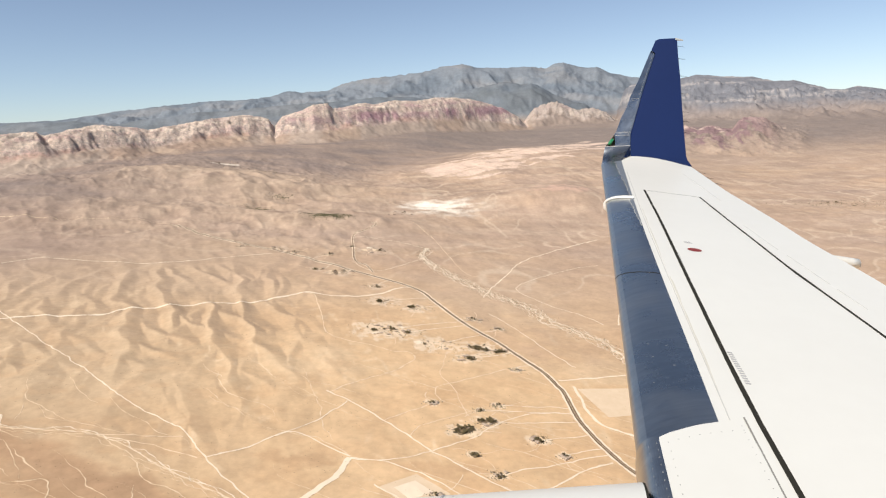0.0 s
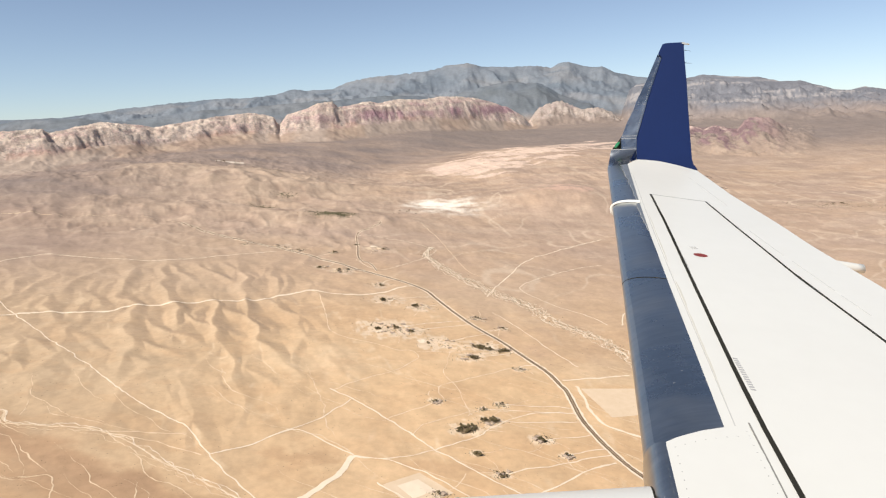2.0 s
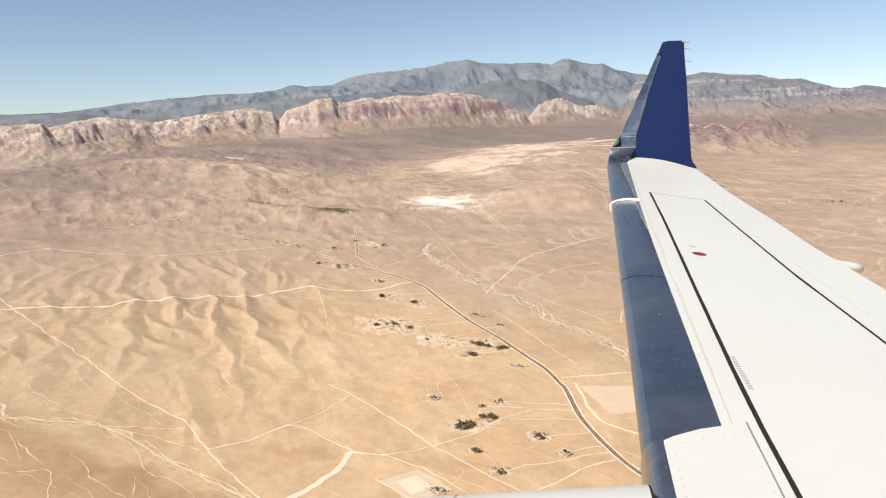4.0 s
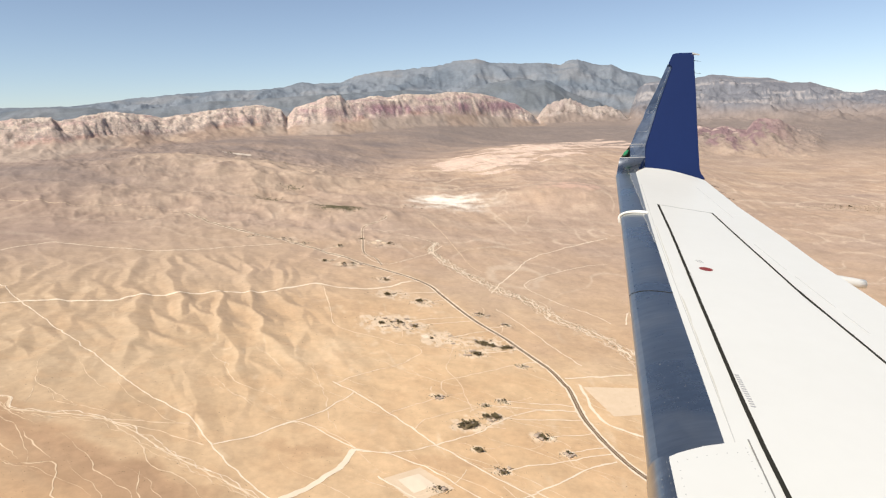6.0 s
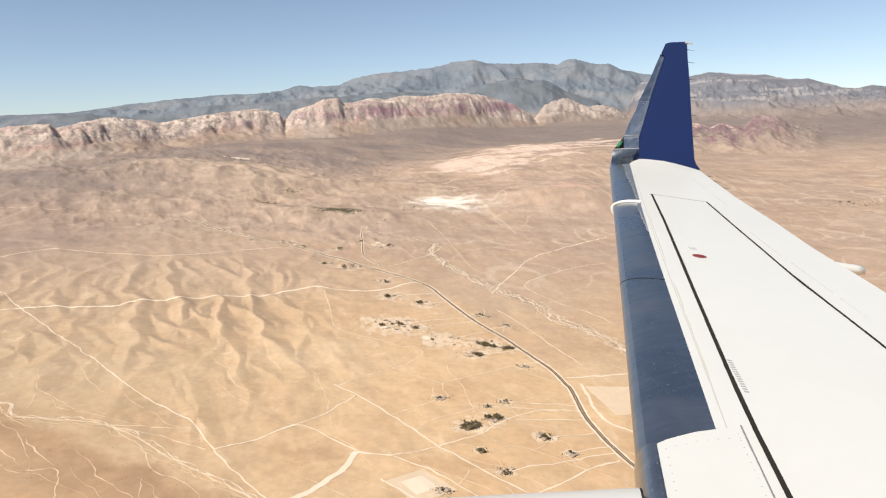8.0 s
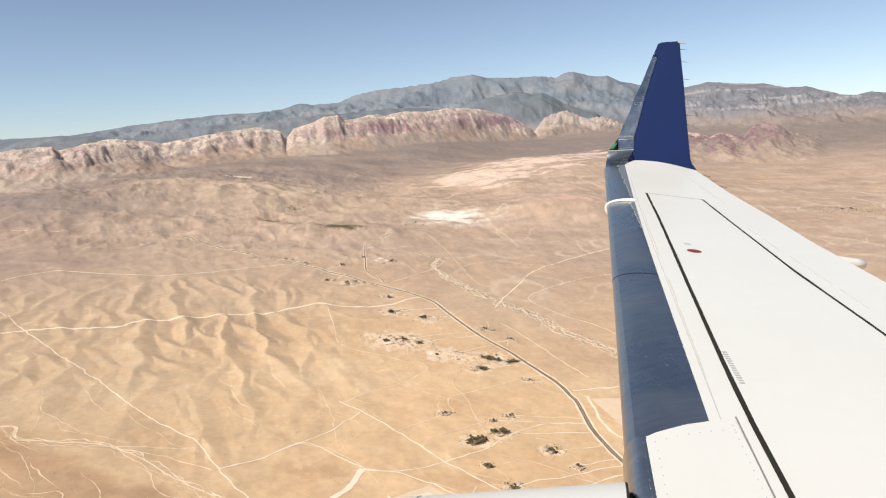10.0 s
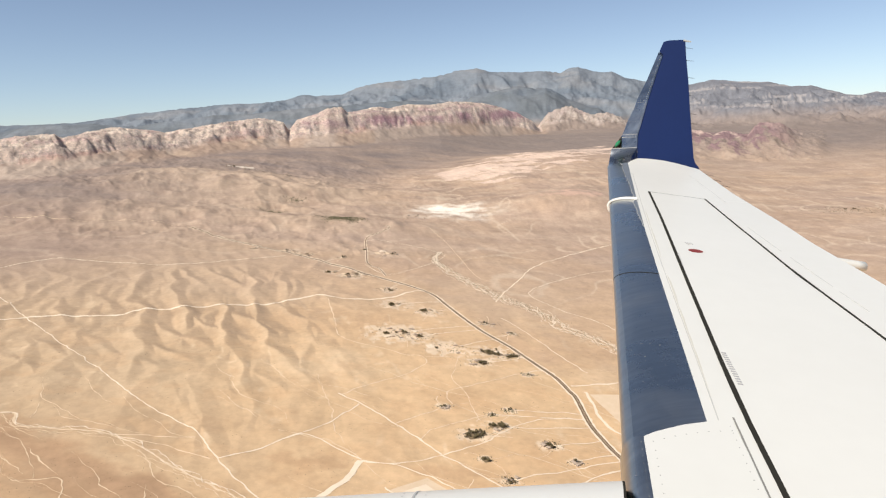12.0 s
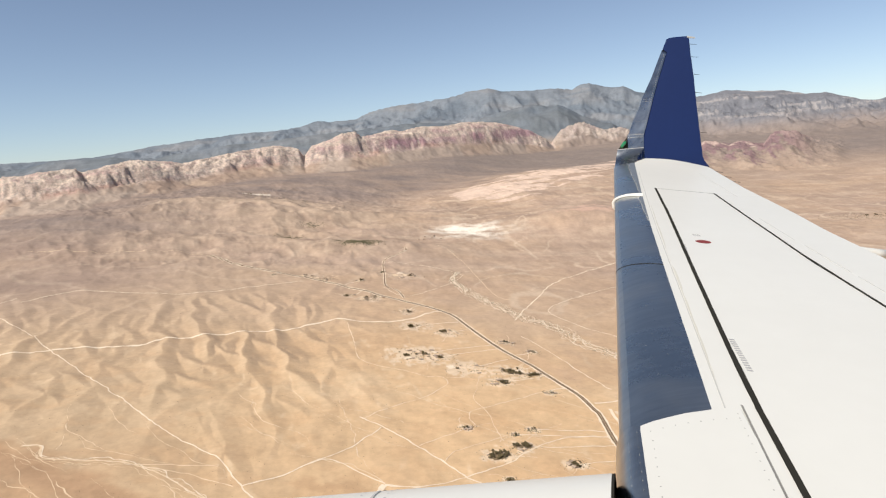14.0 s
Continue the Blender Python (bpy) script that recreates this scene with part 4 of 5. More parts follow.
HOUSES = [make_house(1.2, 2.0, 0.35, 0.22), make_house(0.7, 1.9, 0.33, 0.0), make_house(1.5, 1.6, 0.4, 0.28), make_house(0.5, 0.8, 0.28, 0.12)]
TREES = [make_tree(k, 0.7 + 0.12 * k, 0.8 + 0.15 * (k % 3)) for k in range(4)]


def settle(stock, wanted):
    """Stands copies of the things in stock on the land: place, turn and size of each."""
    rng, spare = random.Random(11), stock[:]
    heights = land(np.array([w[0][0] for w in wanted]), np.array([w[0][1] for w in wanted]))
    for (at, turn, size), z in zip(wanted, heights):
        k = rng.randrange(len(stock))
        m = Matrix.Translation((at[0], at[1], float(z) - 0.02)) @ Matrix.Rotation(turn, 4, "Z")
        if stock[k] in spare:
            spare.remove(stock[k])
            ob = stock[k]
            ob.matrix_basis = m
        else:
            ob = copy_thing(stock[k], m)
        ob.scale = (size, size, size)


def pad(corners, material, lift, label, n=12):
    """A graded four-cornered lot."""
    a, b, c, d = (np.array(p) for p in corners)
    s, t = np.meshgrid(np.linspace(0, 1, n + 1), np.linspace(0, 1, n + 1))
    p = (1 - s)[..., None] * ((1 - t)[..., None] * a + t[..., None] * d) + s[..., None] * ((1 - t)[..., None] * b + t[..., None] * c)
    z = land(p[..., 0], p[..., 1]) + lift
    w = n + 1
    faces = [(i * w + k, i * w + k + 1, i * w + k + w + 1, i * w + k + w) for i in range(n) for k in range(n)]
    tagged(raw("graded_lot", np.concatenate([p, z[..., None]], -1).reshape(-1, 3), faces, material, smooth=True), label, "graded lot", "graded lots", "structure")


r = random.Random(12)
homes_at, trees_at = [], []
kerb = [(float(p[0]), float(p[1])) for p in smooth_line(HIGHWAY, 4.0)]
for x, y, spread, houses, trees in HOMESTEADS:
    if y < 640:
        for k in range(min(6, 1 + houses // 2 + trees // 8)):
            px, py, turn = x + r.uniform(-1, 1) * spread, y + r.uniform(-0.8, 0.8) * spread, 0.5 + r.uniform(-0.1, 0.1)
            w, d = r.uniform(0.10, 0.30) * spread, r.uniform(0.12, 0.36) * spread
            corners = [(px + w * i * math.cos(turn) - d * j * math.sin(turn), py + w * i * math.sin(turn) + d * j * math.cos(turn)) for i, j in ((-1, r.uniform(0.6, 1.2)), (1, r.uniform(0.7, 1.1)), (r.uniform(0.6, 1.1), -1), (-r.uniform(0.7, 1.2), -1))]
            pad(corners, r.choice((YARD, SAND, YARD)), 0.08 + 0.012 * k, "small scraped lot among desert homes", 5)
    for k in range(round(houses * 1.4)):
        homes_at.append(((x + r.uniform(-1, 1) * spread, y + r.uniform(-1, 1) * spread * 0.7), 0.5 + r.choice((0, 1.57)) + r.uniform(-0.1, 0.1), r.uniform(1.0, 1.5)))
    # most trees stand close together in squared plots of dark soil and painted shade
    plots = [(x + r.uniform(-0.5, 0.5) * spread, y + r.uniform(-0.35, 0.35) * spread) for k in range(1 + trees // 12)]
    half = 0.52 * math.sqrt(max(trees, 1) / len(plots)) + 0.25
    turn = 0.5 + r.uniform(-0.1, 0.1)
    for k, (px, py) in enumerate(plots):
        if trees > 4 and y < 640:
            w, d = half * 1.15, half * 1.3
            corners = [(px + w * i * math.cos(turn) - d * j * math.sin(turn), py + w * i * math.sin(turn) + d * j * math.cos(turn)) for i, j in ((-1, 1), (1, r.uniform(0.8, 1.1)), (r.uniform(0.8, 1.1), -1), (-1, -1))]
            pad(corners, SHADED_PLOT, 0.17 + 0.012 * k, "planted plot darkened with tree shade among desert homes", 5)
    for k in range(round(trees * 1.12)):
        (px, py), i, j = plots[k % len(plots)], r.uniform(-1, 1) * half, r.uniform(-1.15, 1.15) * half
        at = (px + i * math.cos(turn) - j * math.sin(turn), py + i * math.sin(turn) + j * math.cos(turn))
        if k % 4 == 3:
            at = (x + r.uniform(-0.8, 0.8) * spread, y + r.uniform(-0.55, 0.55) * spread)
        trees_at.append((at, r.uniform(0, 6), r.uniform(0.9, 1.6)))
    if y < 640:
        gate = min(kerb, key=lambda p: (p[0] - x) ** 2 + (p[1] - y) ** 2)
        if math.hypot(gate[0] - x, gate[1] - y) < 60:
            dirt_track(0.62, [(x, y), (0.5 * (x + gate[0]) + r.uniform(-2, 2), 0.5 * (y + gate[1]) + r.uniform(-2, 2)), gate])
        for k in range(2):
            a, d = r.uniform(0, 6.28), r.uniform(9, 20)
            bend = (x + 0.5 * d * math.cos(a) + r.uniform(-2, 2), y + 0.5 * d * math.sin(a) + r.uniform(-2, 2))
            dirt_track(r.uniform(0.25, 0.45), [(x, y), bend, (x + d * math.cos(a), y + d * math.sin(a))])

# rows of a housing tract
for i in range(7):
    for k in range(8):
        s, t = (i + 0.5) / 7, (k + 0.5) / 8
        p = (1 - s) * ((1 - t) * np.array((161, 314)) + t * np.array((178, 288))) + s * ((1 - t) * np.array((181, 319)) + t * np.array((195, 296)))
        homes_at.append((p, 0.6, 0.85))
settle(HOUSES, homes_at)
settle(TREES, trees_at)

rng = np.random.RandomState(29)
near = [h for h in HOMESTEADS if h[1] < 700]
spots = np.concatenate([rng.normal((h[0], h[1]), (h[2] * 0.75, h[2] * 0.5), (130, 2)) for h in near])
scrub_verts(np.column_stack([spots, rng.uniform(0.10, 0.42, len(spots))]), SCRUB, "yard_scrub", "dark shrubs and clutter round the desert yards", 4)


pad([(-16.7, 254.8), (-1.8, 264.7), (11.6, 251.3), (-4.2, 240.4)], YARD, 0.07, "graded tan lot beside a dirt track")
pad([(-11, 254.5), (-2.5, 260), (4.5, 252.5), (-4.5, 246.5)], SAND, 0.10, "bright scraped rectangle within the lot")
pad([(88, 352), (140, 356), (136, 330), (96, 320)], YARD, 0.07, "wide graded pad east of the highway")
pad([(160, 316), (182, 320), (197, 296), (177, 286)], SAND, 0.07, "graded ground under a housing tract")

# -- the wing beside the cabin --
wing = thing("airliner_wing", (0, 0, 0), "white airliner wing with bare metal leading edge and navy winglet", "aircraft wing")


def top_z(x, y):
    """The height of the wing's upper skin."""
    return 140 - 1.6 + 0.135 * y - 0.12 * x


def along(y, table):
    """A gently bending spanwise line through (y, x) points."""
    ys, xs = zip(*table)
    return float(np.interp(y, ys, xs))


def nose_x(y):
    return 0.165 + 0.269 * y


def blue_x(y):
    return along(y, ((0, 0.56), (2.84, 1.306), (3.17, 1.389), (4.92, 1.823), (6.15, 2.133), (7.52, 2.491), (10.16, 3.2), (11, 3.426)))


def spar_x(y):
    return along(y, ((0, 0.905), (2.39, 1.404), (2.69, 1.467), (3.19, 1.579), (4.9, 2.014), (6.63, 2.46), (8.05, 2.806), (11, 3.5)))


def flap_x(y):
    return along(y, ((0, 2.42), (4.45, 2.932), (5.1, 2.985), (5.6, 3.062), (6.81, 3.235), (7.85, 3.395), (11, 3.87)))


def rear_x(y):
    return along(y, ((0, 2.95), (5.07, 3.626), (6.19, 3.705), (6.96, 3.813), (8.35, 3.952), (10.07, 4.227), (11, 4.37)))


def loft(name, rows, material, parent, label="", smooth=True, close=False):
    n = len(rows[0])
    verts = [p for r in rows for p in r]
    span = n if close else n - 1
    faces = [(i * n + k, i * n + (k + 1) % n, (i + 1) * n + (k + 1) % n, (i + 1) * n + k) for i in range(len(rows) - 1) for k in range(span)]
    return raw(name, verts, faces, material, parent, label, smooth)


def skin(name, left, right, y0, y1, material, label="", thick=0.014, rows=36, cols=6, swell=0.0):
    """A panel of the upper skin between two spanwise lines: a thin slab with its own edges. y0 and y1 are functions of the part of the chord."""
    bm = bmesh.new()
    grid = []
    for i in range(rows + 1):
        row = []
        for k in range(cols + 1):
            f, g = k / cols, i / rows
            y = y0(f) + (y1(f) - y0(f)) * g
            x = left(y) + (right(y) - left(y)) * f
            z = top_z(x, y) + swell * math.sin(math.pi * f) * max(0.0, 2 * g - 1) ** 2
            row.append((bm.verts.new((x, y, z)), bm.verts.new((x, y, z - thick))))
        grid.append(row)
    for i in range(rows):
        for k in range(cols):
            for h in (0, 1):
                bm.faces.new((grid[i][k][h], grid[i][k + 1][h], grid[i + 1][k + 1][h], grid[i + 1][k][h]))
        for k in (0, cols):
            bm.faces.new((grid[i][k][0], grid[i + 1][k][0], grid[i + 1][k][1], grid[i][k][1]))
    for i in (0, rows):
        for k in range(cols):
            bm.faces.new((grid[i][k][0], grid[i][k + 1][0], grid[i][k + 1][1], grid[i][k][1]))
    return part(name, bm, material, wing, label)


def nose_row(y, proud=0.0, edge=blue_x, sweep=0.22):
    """A section of the leading edge: from the upper skin round the nose to the underside; sweep leans it along the span."""
    row = []
    for k in range(19):
        q = math.pi * k / 18
        yk = y + sweep * math.sin(min(q, math.pi / 2))
        a, b = nose_x(yk) - proud, edge(yk)
        deep = 0.33 * (blue_x(yk) - nose_x(yk)) + proud
        x, drop = b - (b - a) * math.sin(q), deep * (1 - math.cos(q)) * (1.0 if q <= math.pi / 2 else 1.15)
        row.append((x, yk, top_z(b, yk) + proud - drop + 0.001))
    return row


def nose_z(x, y):
    """The height of the leading edge's skin at a place of the plan."""
    a, b = nose_x(y), blue_x(y)
    s = min(1.0, max(0.0, (b - x) / (b - a)))
    return top_z(b, y) - 0.33 * (b - a) * (1 - math.sqrt(1 - s * s)) + 0.001


def cuff_edge(y):
    return 0.337 + 0.2375 * y


for y0, y1 in ((2.55, 4.915), (4.928, 7.50), (7.52, 10.16)):
    rows = [nose_row(y) for y in np.linspace(y0, y1, 24)]
    panel = loft("leading_edge", [r[:7] for r in rows], METAL, wing, "blue-grey polished bare metal leading edge skin")
    loft("nose_skin", [r[6:] for r in rows], NOSE, panel, "dull sandblasted metal nose of the leading edge")
loft("leading_edge_cuff", [nose_row(y, 0.012, cuff_edge, 0.05 * step(2.2, 2.69, y)) for y in np.linspace(0.9, 2.69, 24)], METAL, wing, "riveted bare metal cuff at the wing root")
ring = [nose_row(y, p, sweep=0.24) for y, p in ((7.500, 0.003), (7.503, 0.030), (7.519, 0.030), (7.522, 0.003))]
loft("leading_edge_fence", ring, WHITE, wing, "thin white fence round the leading edge")
loft("skin_joint", [nose_row(y, 0.001) for y in (4.914, 4.929)], SEAL, wing, "dark joint between metal skins")

skin("front_panel", blue_x, lambda y: spar_x(y) - 0.0118, lambda f: 0.9, lambda f: 8.047, WHITE)
skin("centre_panel", lambda y: spar_x(y) + 0.0118, lambda y: flap_x(y) - 0.009, lambda f: 0.9, lambda f: 8.038 - 0.196 * f, WHITE)
skin("rear_panel", lambda y: flap_x(y) + 0.009, rear_x, lambda f: 0.9, lambda f: 7.848 - 0.01 * f, WHITE)
skin("tip_panel", blue_x, rear_x, lambda f: along(f, ((0, 8.048), (0.15, 8.048), (0.6, 7.851), (1, 7.84))), lambda f: along(f, ((0, 10.16), (0.08, 10.38), (0.18, 10.59), (0.55, 10.46), (0.8, 10.26), (1, 10.06))), WHITE, rows=16, cols=24, swell=0.03)
core = []
for y in np.linspace(0.9, 10.0, 20):
    a, b = blue_x(y) - 0.01, rear_x(y)
    c = b - a
    top = [(a + c * f, y, top_z(a + c * f, y) - 0.016 - 0.004 * f) for f in (0, 0.3, 0.6, 0.96)]
    low = [(a + c * f, y, top_z(a + c * f, y) - 0.016 - d * c) for f, d in ((0.96, 0.012), (0.6, 0.09), (0.3, 0.13), (0, 0.10))]
    core.append(top + low)
loft("wing_box", core, SEAL, wing, "dark structure under the skin panels", False, True)


def wire(name, a, b, width, material, lift=0.0015, label="", bends=1):
    """A flat narrow strip on the upper skin from a to b."""
    a, b = np.array(a, float), np.array(b, float)
    side = np.array((-(b - a)[1], (b - a)[0]))
    side *= width / 2 / np.linalg.norm(side)
    verts = []
    for p in (a - side, b - side, b + side, a + side):
        verts.append((p[0], p[1], top_z(*p) + lift))
    verts += [(x, y, z - lift - 0.001) for x, y, z in verts]
    return raw(name, verts, [(0, 1, 2, 3), (0, 1, 5, 4), (1, 2, 6, 5), (2, 3, 7, 6), (3, 0, 4, 7)], material, wing, label)


for k in range(6):
    y0, y1 = 2.86 + 1.06 * k, 2.86 + 1.06 * (k + 1)
    wire("sealant_line", (blue_x(y0) + 0.056 - 0.004 * k, y0), (blue_x(y1) + 0.052 - 0.004 * k, y1), 0.005, SEAM, label="thin grey sealant line")
for a, b in (((3.915, 9.995), (3.589, 7.71)), ((3.30, 6.60), (3.205, 5.79)), ((3.198, 5.63), (3.129, 4.91)), ((3.118, 4.81), (3.085, 4.42))):
    wire("sealant_line", a, b, 0.006, SEAM, label="thin grey sealant line")
wire("sealant_line", (spar_x(8.04), 8.043), (flap_x(7.845), 7.846), 0.010, LINE, label="thin grey sealant line")
for a, w, end in ((spar_x, 0.025, 8.04), (flap_x, 0.020, 7.845)):
    bends = np.linspace(0.95, end, 12)
    for y0, y1 in zip(bends[:-1], bends[1:]):
        wire("gap_seal", (a(y0), y0), (a(y1), y1 + 0.004), w, SEAL, 0.003, "black rubber seal in the panel gap")

# dull primer where the polish ends in a ragged line before the white paint, and grime along the front panel
rng = random.Random(8)
for y0, y1, wide in ((7.55, 10.12, 0.115), (6.3, 7.48, 0.05)):
    verts, n = [], 110
    for i in range(n + 1):
        y = y0 + (y1 - y0) * i / n
        grow = (0.25 + 0.75 * i / n) * float(np.clip(0.8 + 0.45 * fbm(np.array([y * 3.2]), np.array([wide * 50]), 5, 5, 0.65)[0], 0.2, 1.1)) * min(1, 12 * i / n)
        for x in (blue_x(y) - 0.002 - wide * grow, blue_x(y) - 0.5 * wide * grow, blue_x(y) - 0.0005):
            verts.append((x, y, nose_z(x, y) + 0.0016))
    raw("worn_edge", verts, [(3 * i + k, 3 * i + k + 1, 3 * i + k + 4, 3 * i + k + 3) for i in range(n) for k in (0, 1)], PRIMER, wing, "ragged dark primer where the polish ends")
    verts = [(v[0] - d, v[1], v[2] + 0.0008) for v in verts[::3] for d in (0.004, 0.0)]
    raw("chipped_rim", verts, [(2 * i, 2 * i + 1, 2 * i + 3, 2 * i + 2) for i in range(n)], SEAM, wing, "pale chipped rim of the primer")
verts, n = [], 90
for i in range(n + 1):
    y = 2.9 + 4.4 * i / n
    grow = (1 - abs(2 * i / n - 1) ** 4) * float(np.clip(0.45 + 1.2 * fbm(np.array([y * 2.2]), np.array([0.6]), 4, 5, 0.6)[0], 0.05, 1))
    for x in (blue_x(y) + 0.058, blue_x(y) + 0.058 + 0.014 * grow):
        verts.append((x, y, top_z(x, y) + 0.0016))
raw("grime_streak", verts, [(2 * i, 2 * i + 1, 2 * i + 3, 2 * i + 2) for i in range(n)], GRIME, wing, "yellowish grime beside the sealant")

# the riveted root panel, a little proud of the skin
bm = bmesh.new()
top, low = [], []
edge = [(cuff_edge(y) - 0.004, y) for y in np.linspace(0.9, 2.66, 12)]
edge += [(0.974, 2.69), (1.03, 2.727), (1.093, 2.758), (1.185, 2.800), (1.306, 2.838), (1.362, 2.853), (1.425, 2.865)]
edge += [(1.433 - 0.217 * 0.24 * k, 2.865 - 0.24 * k) for k in range(1, 9)]
for x, y in edge:
    top.append(bm.verts.new((x, y, top_z(x, y) + 0.013)))
    low.append(bm.verts.new((x, y, top_z(x, y) - 0.004)))
bm.faces.new(top)
for k in range(len(edge)):
    bm.faces.new((top[k - 1], top[k], low[k], low[k - 1]))
part("root_panel", bm, WHITE, wing, "white riveted panel at the wing root")
wire("sealant_line", (1.451, 2.905), (1.222, 1.85), 0.008, LINE, 0.0025, "grey sealant line")


def rivets(name, places, size, material, lift):
    verts, faces = [], []
    for x, y in places:
        k = len(verts)
        z = top_z(x, y) + lift
        verts += [(x + size * math.cos(a), y + size * math.sin(a), z) for a in np.arange(6) * math.pi / 3] + [(x, y, z + size * 0.5)]
        faces += [(k + i, k + (i + 1) % 6, k + 6) for i in range(6)]
    return tagged(raw(name, verts, faces, material, wing), kind="stuff")


spots = [(cuff_edge(y) + 0.035, y) for y in np.arange(1.6, 2.64, 0.055)]
spots += [(1.395 - 0.217 * (2.82 - y), y) for y in np.arange(1.6, 2.82, 0.055)]
spots += [(1.0 + 0.055 * k, 2.655 + 0.0275 * k - 0.0015 * k * k) for k in range(8)]
rivets("rivets", spots, 0.0042, LINE, 0.0122)
verts, faces = [], []
for y in np.arange(1.7, 2.66, 0.05):
    for o in (1, 3):
        x, _, z = nose_row(y, 0.013, cuff_edge, 0.0)[o]
        k = len(verts)
        verts += [(x + 0.002 * math.cos(a), y + 0.0032 * math.sin(a), z) for a in np.arange(6) * math.pi / 3] + [(x, y, z + 0.001)]
        faces += [(k + i, k + (i + 1) % 6, k + 6) for i in range(6)]
tagged(raw("rivets", verts, faces, SEAM, wing), kind="stuff")

# markings
bm = bmesh.new()
bmesh.ops.create_circle(bm, cap_ends=True, segments=28, radius=1, matrix=Matrix.Translation((2.378, 5.613, top_z(2.378, 5.613) + 0.002)) @ Matrix.Rotation(-0.12, 4, "Z") @ Matrix.Rotation(0.134, 4, "X") @ Matrix.Rotation(0.12, 4, "Y") @ Matrix.Diagonal((0.060, 0.050, 1, 1)))
part("access_mark", bm, RED_INK, wing, "dark red oval marking")
for k in range(14):
    x, y = 1.716 - 0.0058 * k, 3.60 - 0.0277 * k
    wire("stencil_bar", (x - 0.013, y), (x + 0.013, y - 0.004), 0.014, GREY_INK, 0.002)
for k in range(10):
    x, y = 2.181 - 0.0112 * k, 5.495 - 0.040 * k
    wire("stencil_bar", (x - 0.010, y), (x + 0.010, y - 0.004), 0.016, GREY_INK, 0.002)
for k in range(3):
    wire("stencil_bar", (2.385 + 0.02 * k, 5.86), (2.39 + 0.02 * k, 5.80), 0.010, GREY_INK, 0.002)

# flap track fairing under the rear edge
rows = []
for s in np.linspace(0, 1, 16):
    x, y = 2.95 + 1.30 * s, 6.11 + 0.12 * s
    r = 0.09 * (1 - (1 - min(s * 2.2, 1)) ** 2) ** 0.5 * (1 - 0.55 * max(0, s - 0.4) / 0.6) + 0.004
    z = top_z(x, y) - 0.15 - 0.05 * s
    rows.append([(x, y + r * math.cos(a), z + r * math.sin(a)) for a in np.arange(14) * 2 * math.pi / 14])
rows.append([(4.258, 6.23, top_z(4.25, 6.23) - 0.20)] * 14)
loft("flap_fairing", rows, WHITE, wing, "white tapering flap track fairing", True, True)

# the winglet: a navy blade with a bare metal front
# the way across the blade, which leans outward
LEAN, BLADE_ROOT = Vector((0.2215, 1.0, -0.2493)).normalized(), Vector((3.48, 10.589, -0.588))


def blade(name, outline, thick, material, parent, label="", bevel=0.35):
    """A lens-shaped plate from an outline, thinner to its rim."""
    bm = bmesh.new()
    root = BLADE_ROOT
    outline = [Vector(p) - LEAN * (Vector(p) - root).dot(LEAN) for p in outline]
    middle = sum((Vector(p) for p in outline), Vector()) / len(outline)
    base = Vector((0, 0, 140))
    rim = [bm.verts.new(Vector(p) + base) for p in outline]
    sides = []
    for sign in (-1, 1):
        inner = [bm.verts.new(Vector(p) + (middle - Vector(p)) * bevel * 0.35 + LEAN * sign * thick + base) for p in outline]
        bm.faces.new(inner)
        for k in range(len(outline)):
            bm.faces.new((rim[k - 1], rim[k], inner[k], inner[k - 1]))
        sides.append(inner)
    return part(name, bm, material, parent, label)


FRONT = [(3.267, 10.723, -0.239), (3.30, 10.73, -0.19), (3.389, 10.76, 0.017), (3.49, 10.78, 0.187), (3.541, 10.80, 0.324), (3.703, 10.84, 0.613), (3.904, 10.90, 1.03)]
SPLIT = [(3.967, 10.875, 0.991), (3.814, 10.813, 0.606), (3.703, 10.765, 0.315), (3.598, 10.711, 0.007), (3.505, 10.668, -0.249), (3.488, 10.629, -0.422), (3.482, 10.59, -0.59)]
TOP = [(3.917, 10.90, 1.046), (3.985, 10.919, 1.182), (4.027, 10.913, 1.197), (4.081, 10.902, 1.202), (4.285, 10.854, 1.199), (4.299, 10.841, 1.152)]
REAR = [(4.295, 10.786, 0.926), (4.30, 10.698, 0.578), (4.292, 10.593, 0.147), (4.29, 10.486, -0.283), (4.291, 10.404, -0.612), (4.311, 10.379, -0.693), (4.36, 10.35, -0.77)]
winglet = blade("winglet", SPLIT[::-1] + TOP + REAR + [(3.9, 10.45, -0.79), (3.49, 10.55, -0.74)], 0.012, NAVY, wing, "navy painted upright winglet", 0.05)
blade("winglet_leading_edge", [(3.255, 10.68, -0.45)] + FRONT + SPLIT[:-1] + [(3.484, 10.60, -0.50)], 0.016, BRIGHT, winglet, "riveted bare metal winglet edge", 0.12)


# the leading edge curls up into the winglet
rows = []
for s in np.linspace(0, 1, 12):
    row = []
    for k, p in enumerate(nose_row(10.155, sweep=0.10)[:11]):
        f = k / 10
        low, high = Vector(p), Vector((3.488 - 0.375 * f, 10.63 + 0.08 * f, 140 - 0.42))
        turn = Vector((0.45 * low.x + 0.55 * high.x, 10.52 + 0.10 * f, low.z + 0.04))
        row.append(low * (1 - s) ** 2 + turn * 2 * s * (1 - s) + high * s * s - LEAN * 0.022 * s)
    rows.append(row)
cap = loft("tip_cap", rows, BRIGHT, winglet, "bare metal cap curling into the winglet")
rim = [(along(k / 11, ((0, 3.2), (0.45, 3.31), (1, 3.49))), along(k / 11, ((0, 10.15), (0.45, 10.38), (1, 10.61)))) for k in range(12)]
